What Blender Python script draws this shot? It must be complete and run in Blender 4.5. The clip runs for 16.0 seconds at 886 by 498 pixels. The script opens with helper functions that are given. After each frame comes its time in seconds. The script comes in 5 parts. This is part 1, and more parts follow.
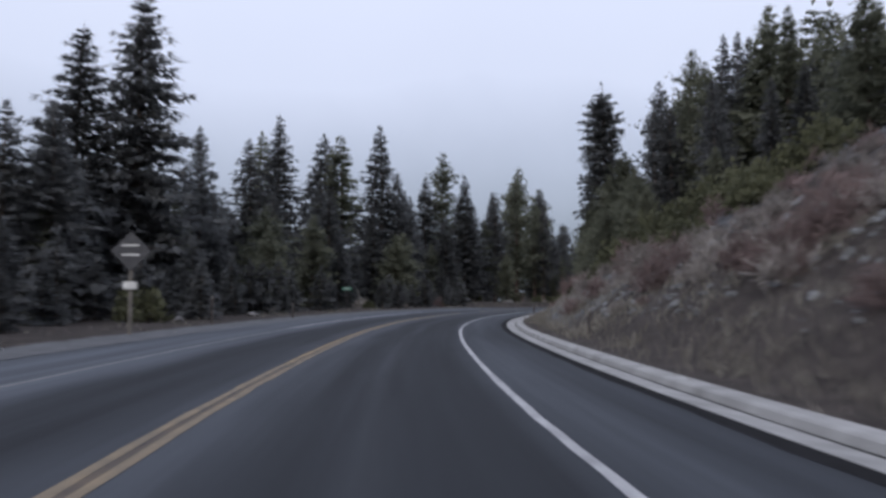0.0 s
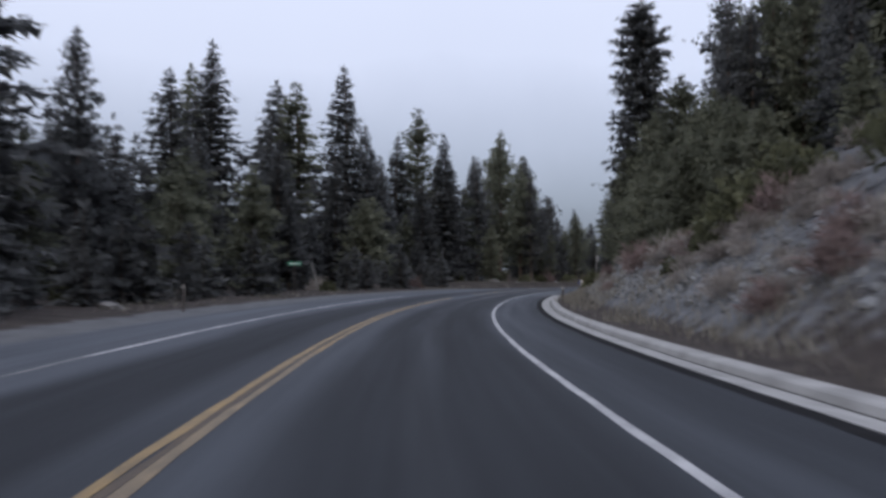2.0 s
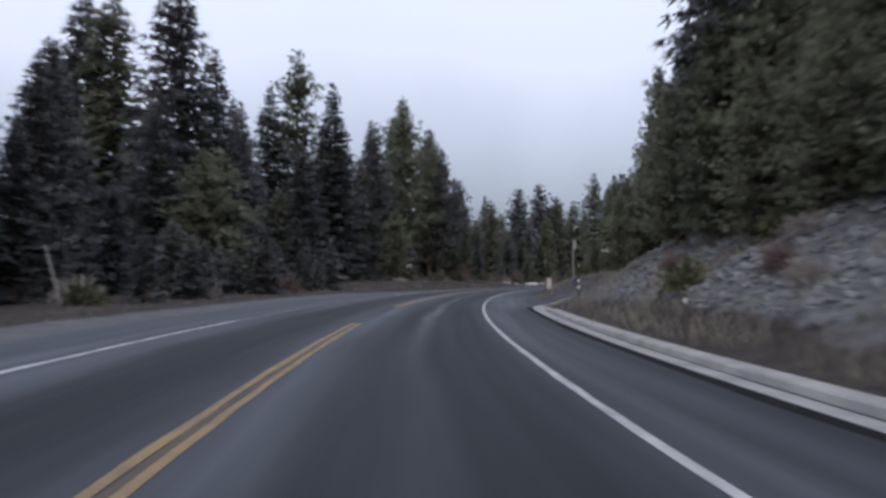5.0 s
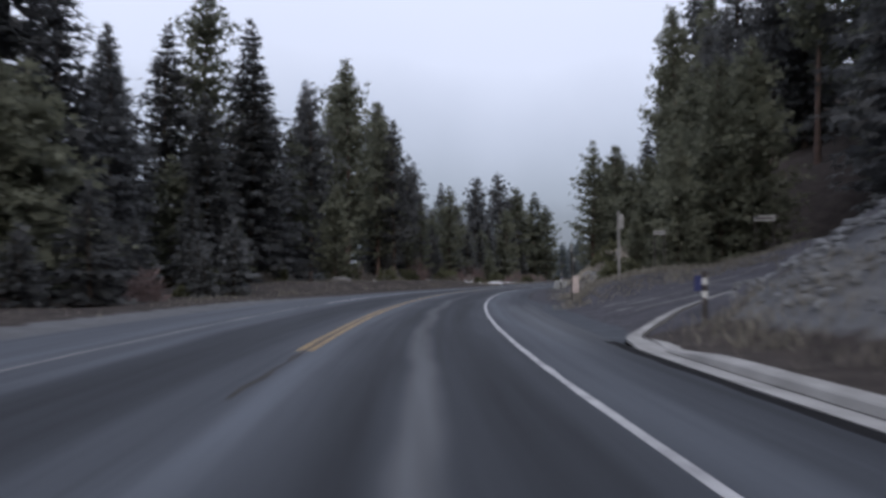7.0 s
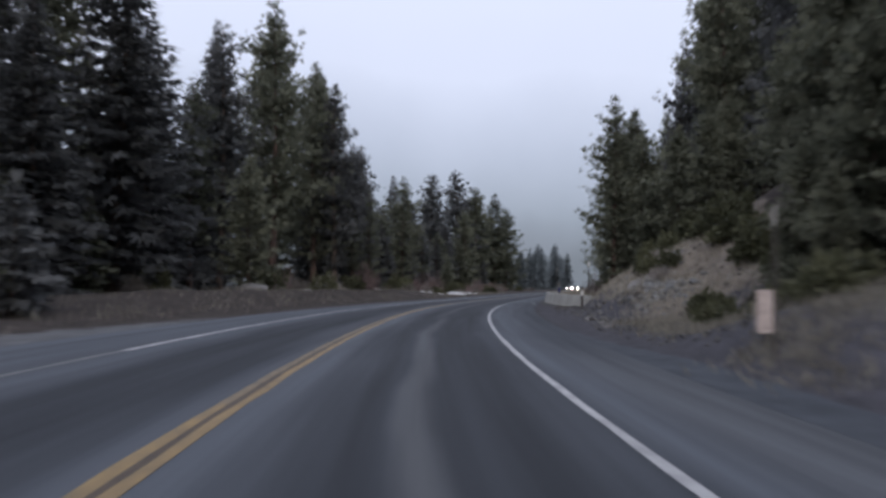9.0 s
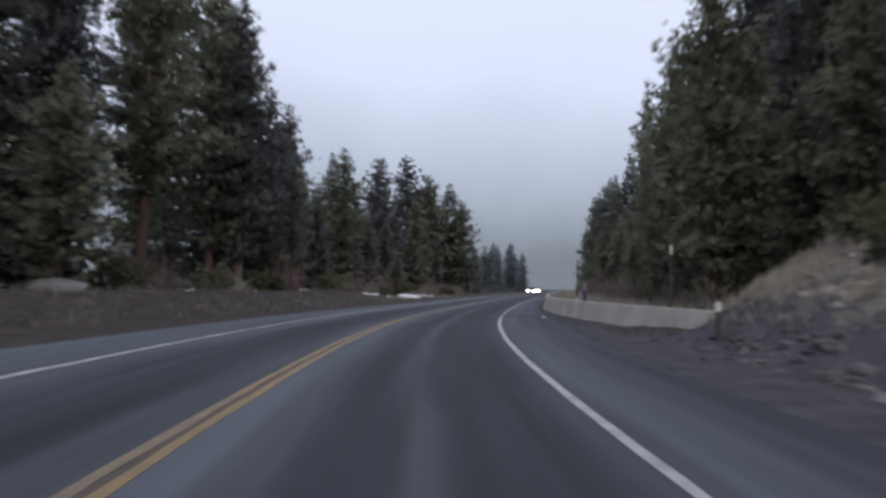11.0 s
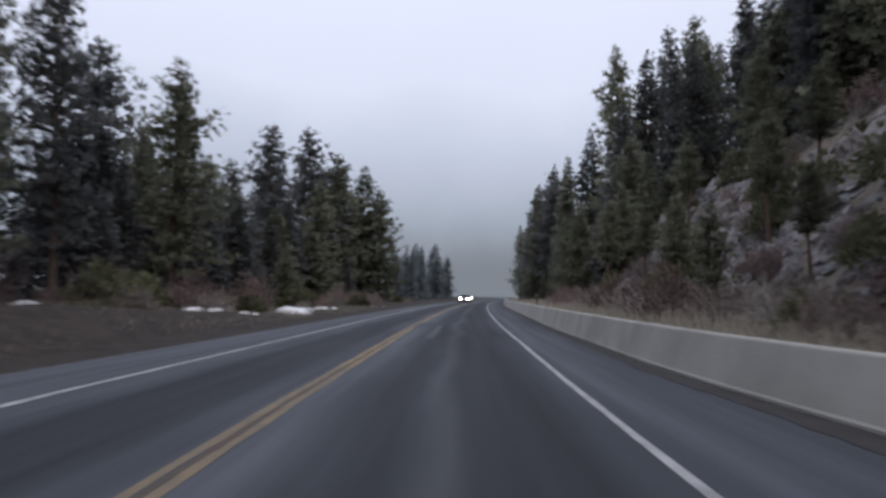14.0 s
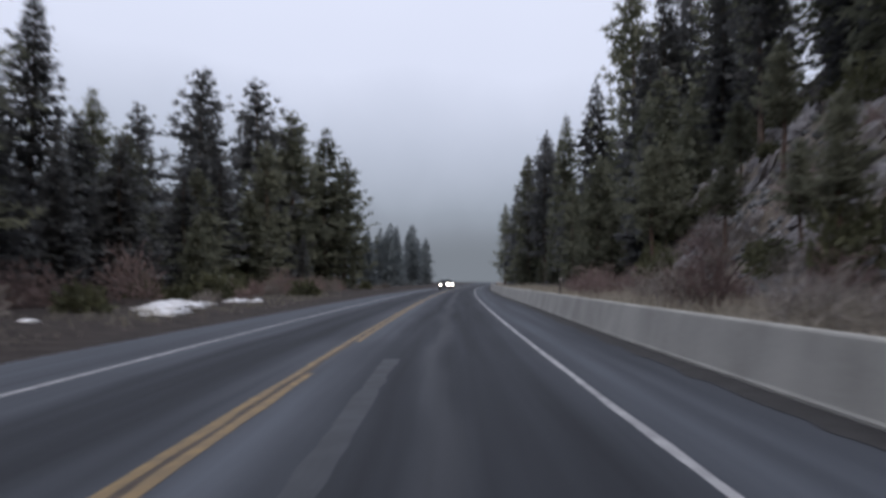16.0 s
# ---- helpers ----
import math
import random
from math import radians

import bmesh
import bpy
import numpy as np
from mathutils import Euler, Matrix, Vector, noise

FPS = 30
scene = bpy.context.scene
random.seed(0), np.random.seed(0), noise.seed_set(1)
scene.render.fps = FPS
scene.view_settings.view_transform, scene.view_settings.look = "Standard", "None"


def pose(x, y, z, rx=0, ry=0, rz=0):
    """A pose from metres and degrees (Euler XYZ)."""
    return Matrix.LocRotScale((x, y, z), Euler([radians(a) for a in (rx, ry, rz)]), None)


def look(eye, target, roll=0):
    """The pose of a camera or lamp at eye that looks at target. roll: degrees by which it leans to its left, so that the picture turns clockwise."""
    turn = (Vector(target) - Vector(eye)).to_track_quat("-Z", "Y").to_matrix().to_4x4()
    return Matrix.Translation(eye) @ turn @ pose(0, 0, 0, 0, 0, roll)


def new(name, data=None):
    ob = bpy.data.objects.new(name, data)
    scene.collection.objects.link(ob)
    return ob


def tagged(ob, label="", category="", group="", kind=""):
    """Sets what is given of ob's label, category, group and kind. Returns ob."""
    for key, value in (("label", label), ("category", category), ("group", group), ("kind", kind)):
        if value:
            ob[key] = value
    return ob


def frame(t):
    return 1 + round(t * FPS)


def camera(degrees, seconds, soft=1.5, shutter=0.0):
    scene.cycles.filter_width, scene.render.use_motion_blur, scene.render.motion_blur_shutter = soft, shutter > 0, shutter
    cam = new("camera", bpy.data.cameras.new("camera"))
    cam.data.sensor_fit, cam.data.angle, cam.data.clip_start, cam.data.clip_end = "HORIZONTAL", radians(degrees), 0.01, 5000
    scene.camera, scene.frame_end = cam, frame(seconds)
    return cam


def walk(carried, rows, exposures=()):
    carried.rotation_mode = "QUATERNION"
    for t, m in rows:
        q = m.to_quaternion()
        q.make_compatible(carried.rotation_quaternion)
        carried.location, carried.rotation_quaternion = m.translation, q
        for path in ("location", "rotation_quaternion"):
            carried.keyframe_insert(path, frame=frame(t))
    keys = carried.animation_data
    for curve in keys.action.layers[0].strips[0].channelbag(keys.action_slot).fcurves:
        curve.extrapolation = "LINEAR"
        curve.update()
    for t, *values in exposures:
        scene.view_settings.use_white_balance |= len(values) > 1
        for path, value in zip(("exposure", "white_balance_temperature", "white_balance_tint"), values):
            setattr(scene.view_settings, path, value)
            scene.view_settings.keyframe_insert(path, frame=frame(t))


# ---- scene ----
cam = camera(55.0, 16.0, soft=3.0, shutter=0.9)
# seconds, stops, kelvin, tint
EXPOSURES = [(0.0, 0.0, 6420, 10), (3.0, 0.02, 6420, 10), (3.5, 0.1, 6450, 10), (4.0, 0.2, 6480, 10), (6.5, 0.09, 6490, 10), (8.0, 0.06, 6500, 10), (11.0, 0.06, 6550, 10), (14.5, 0.06, 6680, 10), (15.5, -0.15, 6680, 10), (16.0, 0.0, 6680, 10)]
# seconds, x, y, z, yaw, pitch, roll
ROWS = [
    (0.0, 1.42, 9.55, 1.274, -4.70, 3.41, -0.27),
    (0.5, 1.40, 14.87, 1.258, -5.35, 3.28, -0.08),
    (1.0, 1.42, 20.18, 1.272, -5.67, 2.62, -0.17),
    (1.5, 1.59, 25.46, 1.264, -5.78, 2.50, -0.18),
    (2.0, 1.85, 30.72, 1.275, -6.95, 2.03, -0.21),
    (2.5, 2.12, 35.96, 1.270, -8.34, 2.04, -0.30),
    (3.0, 2.54, 41.21, 1.265, -9.77, 2.05, -0.09),
    (3.5, 3.07, 46.50, 1.262, -11.36, 1.93, -0.17),
    (4.0, 3.75, 51.80, 1.267, -12.26, 2.16, 0.00),
    (4.5, 4.58, 57.12, 1.266, -13.44, 2.06, 0.09),
    (5.0, 5.53, 62.50, 1.266, -14.49, 1.96, 0.17),
    (5.5, 6.62, 67.91, 1.265, -15.46, 1.86, 0.25),
    (6.0, 7.83, 73.30, 1.265, -16.37, 1.76, 0.34),
    (6.5, 9.12, 78.66, 1.264, -17.26, 1.65, 0.42),
    (7.0, 10.47, 83.98, 1.260, -18.06, 1.84, 0.29),
    (7.5, 11.88, 89.25, 1.260, -19.03, 2.20, 0.18),
    (8.0, 13.35, 94.52, 1.269, -20.07, 2.26, -0.30),
    (8.5, 15.00, 99.73, 1.271, -20.93, 2.35, -0.37),
    (9.0, 16.74, 104.97, 1.273, -21.58, 2.44, -0.45),
    (9.5, 18.60, 110.24, 1.275, -22.19, 2.53, -0.52),
    (10.0, 20.59, 115.58, 1.277, -22.89, 2.62, -0.59),
    (10.5, 22.72, 121.03, 1.279, -23.85, 2.70, -0.66),
    (11.0, 24.88, 126.55, 1.258, -25.22, 2.54, -1.06),
    (11.5, 27.23, 132.03, 1.262, -26.11, 2.03, -0.59),
    (12.0, 29.69, 137.46, 1.267, -27.08, 2.14, -1.09),
    (12.5, 32.27, 142.86, 1.255, -27.79, 2.68, -0.94),
    (13.0, 34.95, 148.20, 1.267, -28.62, 2.68, -0.87),
    (13.5, 37.80, 153.43, 1.294, -29.38, 2.89, -0.78),
    (14.0, 40.70, 158.59, 1.297, -30.78, 3.12, -0.81),
    (14.5, 43.65, 163.60, 1.349, -31.50, 3.22, -0.78),
    (15.0, 46.65, 168.44, 1.357, -32.07, 3.74, -0.45),
    (15.5, 49.68, 173.19, 1.300, -32.07, 3.64, -0.03),
    (16.0, 52.70, 177.94, 1.291, -32.15, 2.14, -0.36),
]
walk(cam, [(t, pose(x, y, z, 90 + pitch, roll, yaw)) for t, x, y, z, yaw, pitch, roll in ROWS], EXPOSURES)

# ---------------------------------------------------------------- light
SUN_UP, SUN_TURN = 30.0, 203.0
world = bpy.data.worlds.new("overcast_sky")
scene.world = world
world.use_nodes = True
wn, wl = world.node_tree.nodes, world.node_tree.links
wn.clear()
w_out = wn.new("ShaderNodeOutputWorld")
w_bg = wn.new("ShaderNodeBackground")
w_sky = wn.new("ShaderNodeTexSky")
w_sky.sky_type, w_sky.sun_disc = "NISHITA", False
w_sky.sun_elevation, w_sky.sun_rotation = radians(SUN_UP), radians(SUN_TURN)
w_sky.air_density, w_sky.dust_density = 1.0, 3.0
w_co = wn.new("ShaderNodeTexCoord")
w_sep = wn.new("ShaderNodeSeparateXYZ")
w_ramp = wn.new("ShaderNodeValToRGB")
w_noise = wn.new("ShaderNodeTexNoise")
w_noise.inputs["Scale"].default_value, w_noise.inputs["Detail"].default_value = 1.9, 6
w_add = wn.new("ShaderNodeMath")
w_add.operation = "MULTIPLY_ADD"
w_add.inputs[1].default_value, w_add.inputs[2].default_value = 0.22, -0.11
w_sum = wn.new("ShaderNodeMath")
w_scale = wn.new("ShaderNodeVectorMath")
w_scale.operation = "SCALE"
w_scale.inputs["Scale"].default_value = 0.07
w_mix = wn.new("ShaderNodeMix")
w_mix.data_type = "RGBA"
w_mix.inputs["Factor"].default_value = 0.88
stops = ((0.0, (0.265, 0.31, 0.385)), (0.06, (0.325, 0.372, 0.465)), (0.14, (0.52, 0.575, 0.72)), (0.25, (0.77, 0.83, 1.03)), (0.45, (0.88, 0.94, 1.16)), (1.0, (0.88, 0.94, 1.16)))
for i, (at, col) in enumerate(stops):
    el = w_ramp.color_ramp.elements[i] if i < 2 else w_ramp.color_ramp.elements.new(at)
    el.position, el.color = at, (*col, 1)
wl.new(w_co.outputs["Generated"], w_sep.inputs[0])
wl.new(w_co.outputs["Generated"], w_noise.inputs["Vector"])
wl.new(w_noise.outputs[0], w_add.inputs[0])
wl.new(w_sep.outputs["Z"], w_sum.inputs[0])
wl.new(w_add.outputs[0], w_sum.inputs[1])
wl.new(w_sum.outputs[0], w_ramp.inputs[0])
wl.new(w_sky.outputs[0], w_scale.inputs[0])
wl.new(w_scale.outputs[0], w_mix.inputs["A"])
wl.new(w_ramp.outputs[0], w_mix.inputs["B"])
wl.new(w_mix.outputs["Result"], w_bg.inputs["Color"])
w_bg.inputs["Strength"].default_value = 1.0
wl.new(w_bg.outputs[0], w_out.inputs[0])

sun = new("sun", bpy.data.lights.new("sun", "SUN"))
sun.data.energy, sun.data.angle, sun.data.color = 1.2, radians(40), (1.0, 0.96, 0.92)
a = radians(SUN_TURN)
sun.matrix_world = look((0, 0, 0), (-math.sin(a) * math.cos(radians(SUN_UP)), -math.cos(a) * math.cos(radians(SUN_UP)), -math.sin(radians(SUN_UP))))


# ---------------------------------------------------------------- materials
def material(name, base, base2=None, rough=0.8, metal=0.0, scale=3.0, fine=25.0, bump=0.3, depth=0.02, per_object=0.0, per_island=0.0, spec=0.5, coord="Object"):
    """Two colours mixed by coarse and fine noise, with fine relief."""
    m = bpy.data.materials.new(name)
    m.use_nodes = True
    n, k = m.node_tree.nodes, m.node_tree.links
    b = n["Principled BSDF"]
    b.inputs["Roughness"].default_value, b.inputs["Metallic"].default_value = rough, metal
    b.inputs["Specular IOR Level"].default_value = spec
    base2 = base2 or tuple(c * 0.7 for c in base)
    co = n.new("ShaderNodeTexCoord")
    n1, n2 = n.new("ShaderNodeTexNoise"), n.new("ShaderNodeTexNoise")
    n1.inputs["Scale"].default_value, n1.inputs["Detail"].default_value = scale, 5
    n2.inputs["Scale"].default_value, n2.inputs["Detail"].default_value = fine, 4
    for q in (n1, n2):
        k.new(co.outputs[coord], q.inputs["Vector"])
    add = n.new("ShaderNodeMath")
    add.operation = "MULTIPLY_ADD"
    add.inputs[1].default_value, add.inputs[2].default_value = 0.5, -0.25
    k.new(n2.outputs[0], add.inputs[0])
    total = n.new("ShaderNodeMath")
    k.new(n1.outputs[0], total.inputs[0])
    k.new(add.outputs[0], total.inputs[1])
    fac = total
    if per_object or per_island:
        src = n.new("ShaderNodeObjectInfo" if per_object else "ShaderNodeNewGeometry")
        extra = n.new("ShaderNodeMath")
        extra.operation = "MULTIPLY_ADD"
        amount = per_object or per_island
        extra.inputs[1].default_value, extra.inputs[2].default_value = amount, -amount / 2
        k.new(src.outputs["Random" if per_object else "Random Per Island"], extra.inputs[0])
        fac = n.new("ShaderNodeMath")
        k.new(total.outputs[0], fac.inputs[0])
        k.new(extra.outputs[0], fac.inputs[1])
    ramp = n.new("ShaderNodeValToRGB")
    ramp.color_ramp.elements[0].position, ramp.color_ramp.elements[0].color = 0.3, (*base2, 1)
    ramp.color_ramp.elements[1].position, ramp.color_ramp.elements[1].color = 0.7, (*base, 1)
    k.new(fac.outputs[0], ramp.inputs[0])
    k.new(ramp.outputs[0], b.inputs["Base Color"])
    if bump:
        bp = n.new("ShaderNodeBump")
        bp.inputs["Strength"].default_value, bp.inputs["Distance"].default_value = bump, depth
        k.new(total.outputs[0], bp.inputs["Height"])
        k.new(bp.outputs[0], b.inputs["Normal"])
    return m


def leafy(m, share):
    """Lets some of the light through the blades."""
    n, k = m.node_tree.nodes, m.node_tree.links
    b, out = n["Principled BSDF"], n["Material Output"]
    colour = b.inputs["Base Color"].links[0].from_socket
    tr, mx = n.new("ShaderNodeBsdfTranslucent"), n.new("ShaderNodeMixShader")
    mx.inputs["Fac"].default_value = share
    k.new(colour, tr.inputs["Color"])
    k.new(b.outputs[0], mx.inputs[1])
    k.new(tr.outputs[0], mx.inputs[2])
    k.new(mx.outputs[0], out.inputs["Surface"])
    return m


def lamp_material(name, colour, strength):
    m = bpy.data.materials.new(name)
    m.use_nodes = True
    b = m.node_tree.nodes["Principled BSDF"]
    b.inputs["Base Color"].default_value = (*colour, 1)
    b.inputs["Emission Color"].default_value, b.inputs["Emission Strength"].default_value = (*colour, 1), strength
    return m


def road_material():
    """Asphalt: wheel tracks, dusty edges and stains run along the road (UV: across, along, in metres)."""
    m = bpy.data.materials.new("asphalt")
    m.use_nodes = True
    n, k = m.node_tree.nodes, m.node_tree.links
    b = n["Principled BSDF"]
    uv = n.new("ShaderNodeUVMap")
    uv.uv_map = "across_along"
    sep = n.new("ShaderNodeSeparateXYZ")
    k.new(uv.outputs[0], sep.inputs[0])
    # a slow wander of the bands
    wob = n.new("ShaderNodeTexNoise")
    wob.inputs["Scale"].default_value = 0.12
    k.new(uv.outputs[0], wob.inputs["Vector"])
    w1 = n.new("ShaderNodeMath")
    w1.operation = "MULTIPLY_ADD"
    w1.inputs[1].default_value = 0.7
    k.new(wob.outputs[0], w1.inputs[0])
    k.new(sep.outputs[0], w1.inputs[2])
    mr = n.new("ShaderNodeMapRange")
    mr.inputs["From Min"].default_value, mr.inputs["From Max"].default_value = -6 + 0.35, 7 + 0.35
    k.new(w1.outputs[0], mr.inputs["Value"])
    ramp = n.new("ShaderNodeValToRGB")
    bands = ((-6.0, 0.1), (-2.5, 0.074), (-2.1, 0.041), (-1.0, 0.036), (-0.5, 0.06), (0.35, 0.098), (0.95, 0.05), (1.4, 0.035), (1.86, 0.05), (2.25, 0.036), (3.1, 0.036), (3.5, 0.053), (4.2, 0.083), (5.0, 0.06), (5.6, 0.05), (7.0, 0.05))
    for i, (l, v) in enumerate(bands):
        el = ramp.color_ramp.elements[i] if i < 2 else ramp.color_ramp.elements.new((l + 6) / 13)
        el.position, el.color = (l + 6) / 13, (v * 0.73, v * 0.81, v * 0.96, 1)
    k.new(mr.outputs[0], ramp.inputs[0])
    # a pale dry streak between the wheel tracks, strongest on the second half of the bend
    off = n.new("ShaderNodeMath")
    off.operation = "SUBTRACT"
    off.inputs[1].default_value = 1.9 + 0.35
    k.new(w1.outputs[0], off.inputs[0])
    dist = n.new("ShaderNodeMath")
    dist.operation = "ABSOLUTE"
    k.new(off.outputs[0], dist.inputs[0])
    near = n.new("ShaderNodeMapRange")
    near.interpolation_type = "SMOOTHSTEP"
    near.inputs["From Min"].default_value, near.inputs["From Max"].default_value = 0.3, 0.03
    near.inputs["To Max"].default_value = 0.04
    k.new(dist.outputs[0], near.inputs["Value"])
    when = n.new("ShaderNodeMapRange")
    when.interpolation_type = "SMOOTHSTEP"
    when.inputs["From Min"].default_value, when.inputs["From Max"].default_value = 70, 95
    when.inputs["To Min"].default_value = 0.12
    k.new(sep.outputs[1], when.inputs["Value"])
    fade = n.new("ShaderNodeMapRange")
    fade.interpolation_type = "SMOOTHSTEP"
    fade.inputs["From Min"].default_value, fade.inputs["From Max"].default_value = 112, 145
    fade.inputs["To Min"].default_value, fade.inputs["To Max"].default_value = 0.9, 0.3
    k.new(sep.outputs[1], fade.inputs["Value"])
    both = n.new("ShaderNodeMath")
    both.operation = "MULTIPLY"
    k.new(when.outputs[0], both.inputs[0])
    k.new(fade.outputs[0], both.inputs[1])
    streak = n.new("ShaderNodeMath")
    streak.operation = "MULTIPLY"
    k.new(near.outputs[0], streak.inputs[0])
    k.new(both.outputs[0], streak.inputs[1])
    # a dry pale shoulder opposite the driveway
    dry = []
    for out, lo, hi in ((0, 4.15, 5.0), (1, 98, 108), (1, 130, 118)):
        q = n.new("ShaderNodeMapRange")
        q.interpolation_type = "SMOOTHSTEP"
        q.inputs["From Min"].default_value, q.inputs["From Max"].default_value = lo, hi
        k.new(sep.outputs[out], q.inputs["Value"])
        dry.append(q)
    dry[0].inputs["To Max"].default_value = 0.022
    for i in (1, 2):
        q = n.new("ShaderNodeMath")
        q.operation = "MULTIPLY"
        k.new(dry[0].outputs[0], q.inputs[0])
        k.new(dry[i].outputs[0], q.inputs[1])
        dry[0] = q
    pale = n.new("ShaderNodeMath")
    k.new(streak.outputs[0], pale.inputs[0])
    k.new(dry[0].outputs[0], pale.inputs[1])
    plus = n.new("ShaderNodeVectorMath")
    k.new(ramp.outputs[0], plus.inputs[0])
    k.new(pale.outputs[0], plus.inputs[1])
    mp = n.new("ShaderNodeMapping")
    mp.inputs["Scale"].default_value = (2.3, 0.06, 1)
    k.new(uv.outputs[0], mp.inputs[0])
    st = n.new("ShaderNodeTexNoise")
    st.inputs["Scale"].default_value, st.inputs["Detail"].default_value = 1.0, 3
    k.new(mp.outputs[0], st.inputs["Vector"])
    gr = n.new("ShaderNodeTexNoise")
    gr.inputs["Scale"].default_value, gr.inputs["Detail"].default_value = 60, 3
    k.new(uv.outputs[0], gr.inputs["Vector"])
    sm = n.new("ShaderNodeMath")
    sm.operation = "MULTIPLY_ADD"
    sm.inputs[1].default_value, sm.inputs[2].default_value = 1.2, 0.15
    k.new(st.outputs[0], sm.inputs[0])
    s2 = n.new("ShaderNodeMath")
    s2.operation = "MULTIPLY_ADD"
    s2.inputs[1].default_value = 0.5
    k.new(gr.outputs[0], s2.inputs[0])
    k.new(sm.outputs[0], s2.inputs[2])
    mul = n.new("ShaderNodeVectorMath")
    mul.operation = "SCALE"
    dry = n.new("ShaderNodeMapRange")
    dry.interpolation_type = "SMOOTHSTEP"
    dry.inputs["From Min"].default_value, dry.inputs["From Max"].default_value = 40, 110
    dry.inputs["To Min"].default_value, dry.inputs["To Max"].default_value = 0.86, 1.3
    k.new(sep.outputs[1], dry.inputs["Value"])
    s3 = n.new("ShaderNodeMath")
    s3.operation = "MULTIPLY"
    k.new(s2.outputs[0], s3.inputs[0])
    k.new(dry.outputs[0], s3.inputs[1])
    k.new(plus.outputs[0], mul.inputs[0])
    k.new(s3.outputs[0], mul.inputs["Scale"])
    # pale dust from the gravel verge over the far shoulder
    dl = n.new("ShaderNodeMapRange")
    dl.interpolation_type = "SMOOTHSTEP"
    dl.inputs["From Min"].default_value, dl.inputs["From Max"].default_value = -1.75, -2.45
    k.new(w1.outputs[0], dl.inputs["Value"])
    ds = n.new("ShaderNodeMapRange")
    ds.interpolation_type = "SMOOTHSTEP"
    ds.inputs["From Min"].default_value, ds.inputs["From Max"].default_value = 140, 95
    k.new(sep.outputs[1], ds.inputs["Value"])
    df = n.new("ShaderNodeMath")
    df.operation = "MULTIPLY"
    k.new(dl.outputs[0], df.inputs[0])
    k.new(ds.outputs[0], df.inputs[1])
    dust = n.new("ShaderNodeMix")
    dust.data_type = "RGBA"
    spread = n.new("ShaderNodeVectorMath")
    spread.operation = "SCALE"
    spread.inputs[0].default_value = (0.076, 0.084, 0.1)
    k.new(s2.outputs[0], spread.inputs["Scale"])
    k.new(spread.outputs[0], dust.inputs["B"])
    k.new(df.outputs[0], dust.inputs["Factor"])
    k.new(mul.outputs[0], dust.inputs["A"])
    k.new(dust.outputs["Result"], b.inputs["Base Color"])
    b.inputs["Specular IOR Level"].default_value = 0.12
    rr = n.new("ShaderNodeMapRange")
    rr.inputs["From Min"].default_value, rr.inputs["From Max"].default_value = 0.025, 0.08
    rr.inputs["To Min"].default_value, rr.inputs["To Max"].default_value = 0.82, 0.78
    k.new(mul.outputs[0], rr.inputs["Value"])
    k.new(rr.outputs[0], b.inputs["Roughness"])
    bp = n.new("ShaderNodeBump")
    bp.inputs["Strength"].default_value, bp.inputs["Distance"].default_value = 0.35, 0.006
    k.new(gr.outputs[0], bp.inputs["Height"])
    k.new(bp.outputs[0], b.inputs["Normal"])
    return m


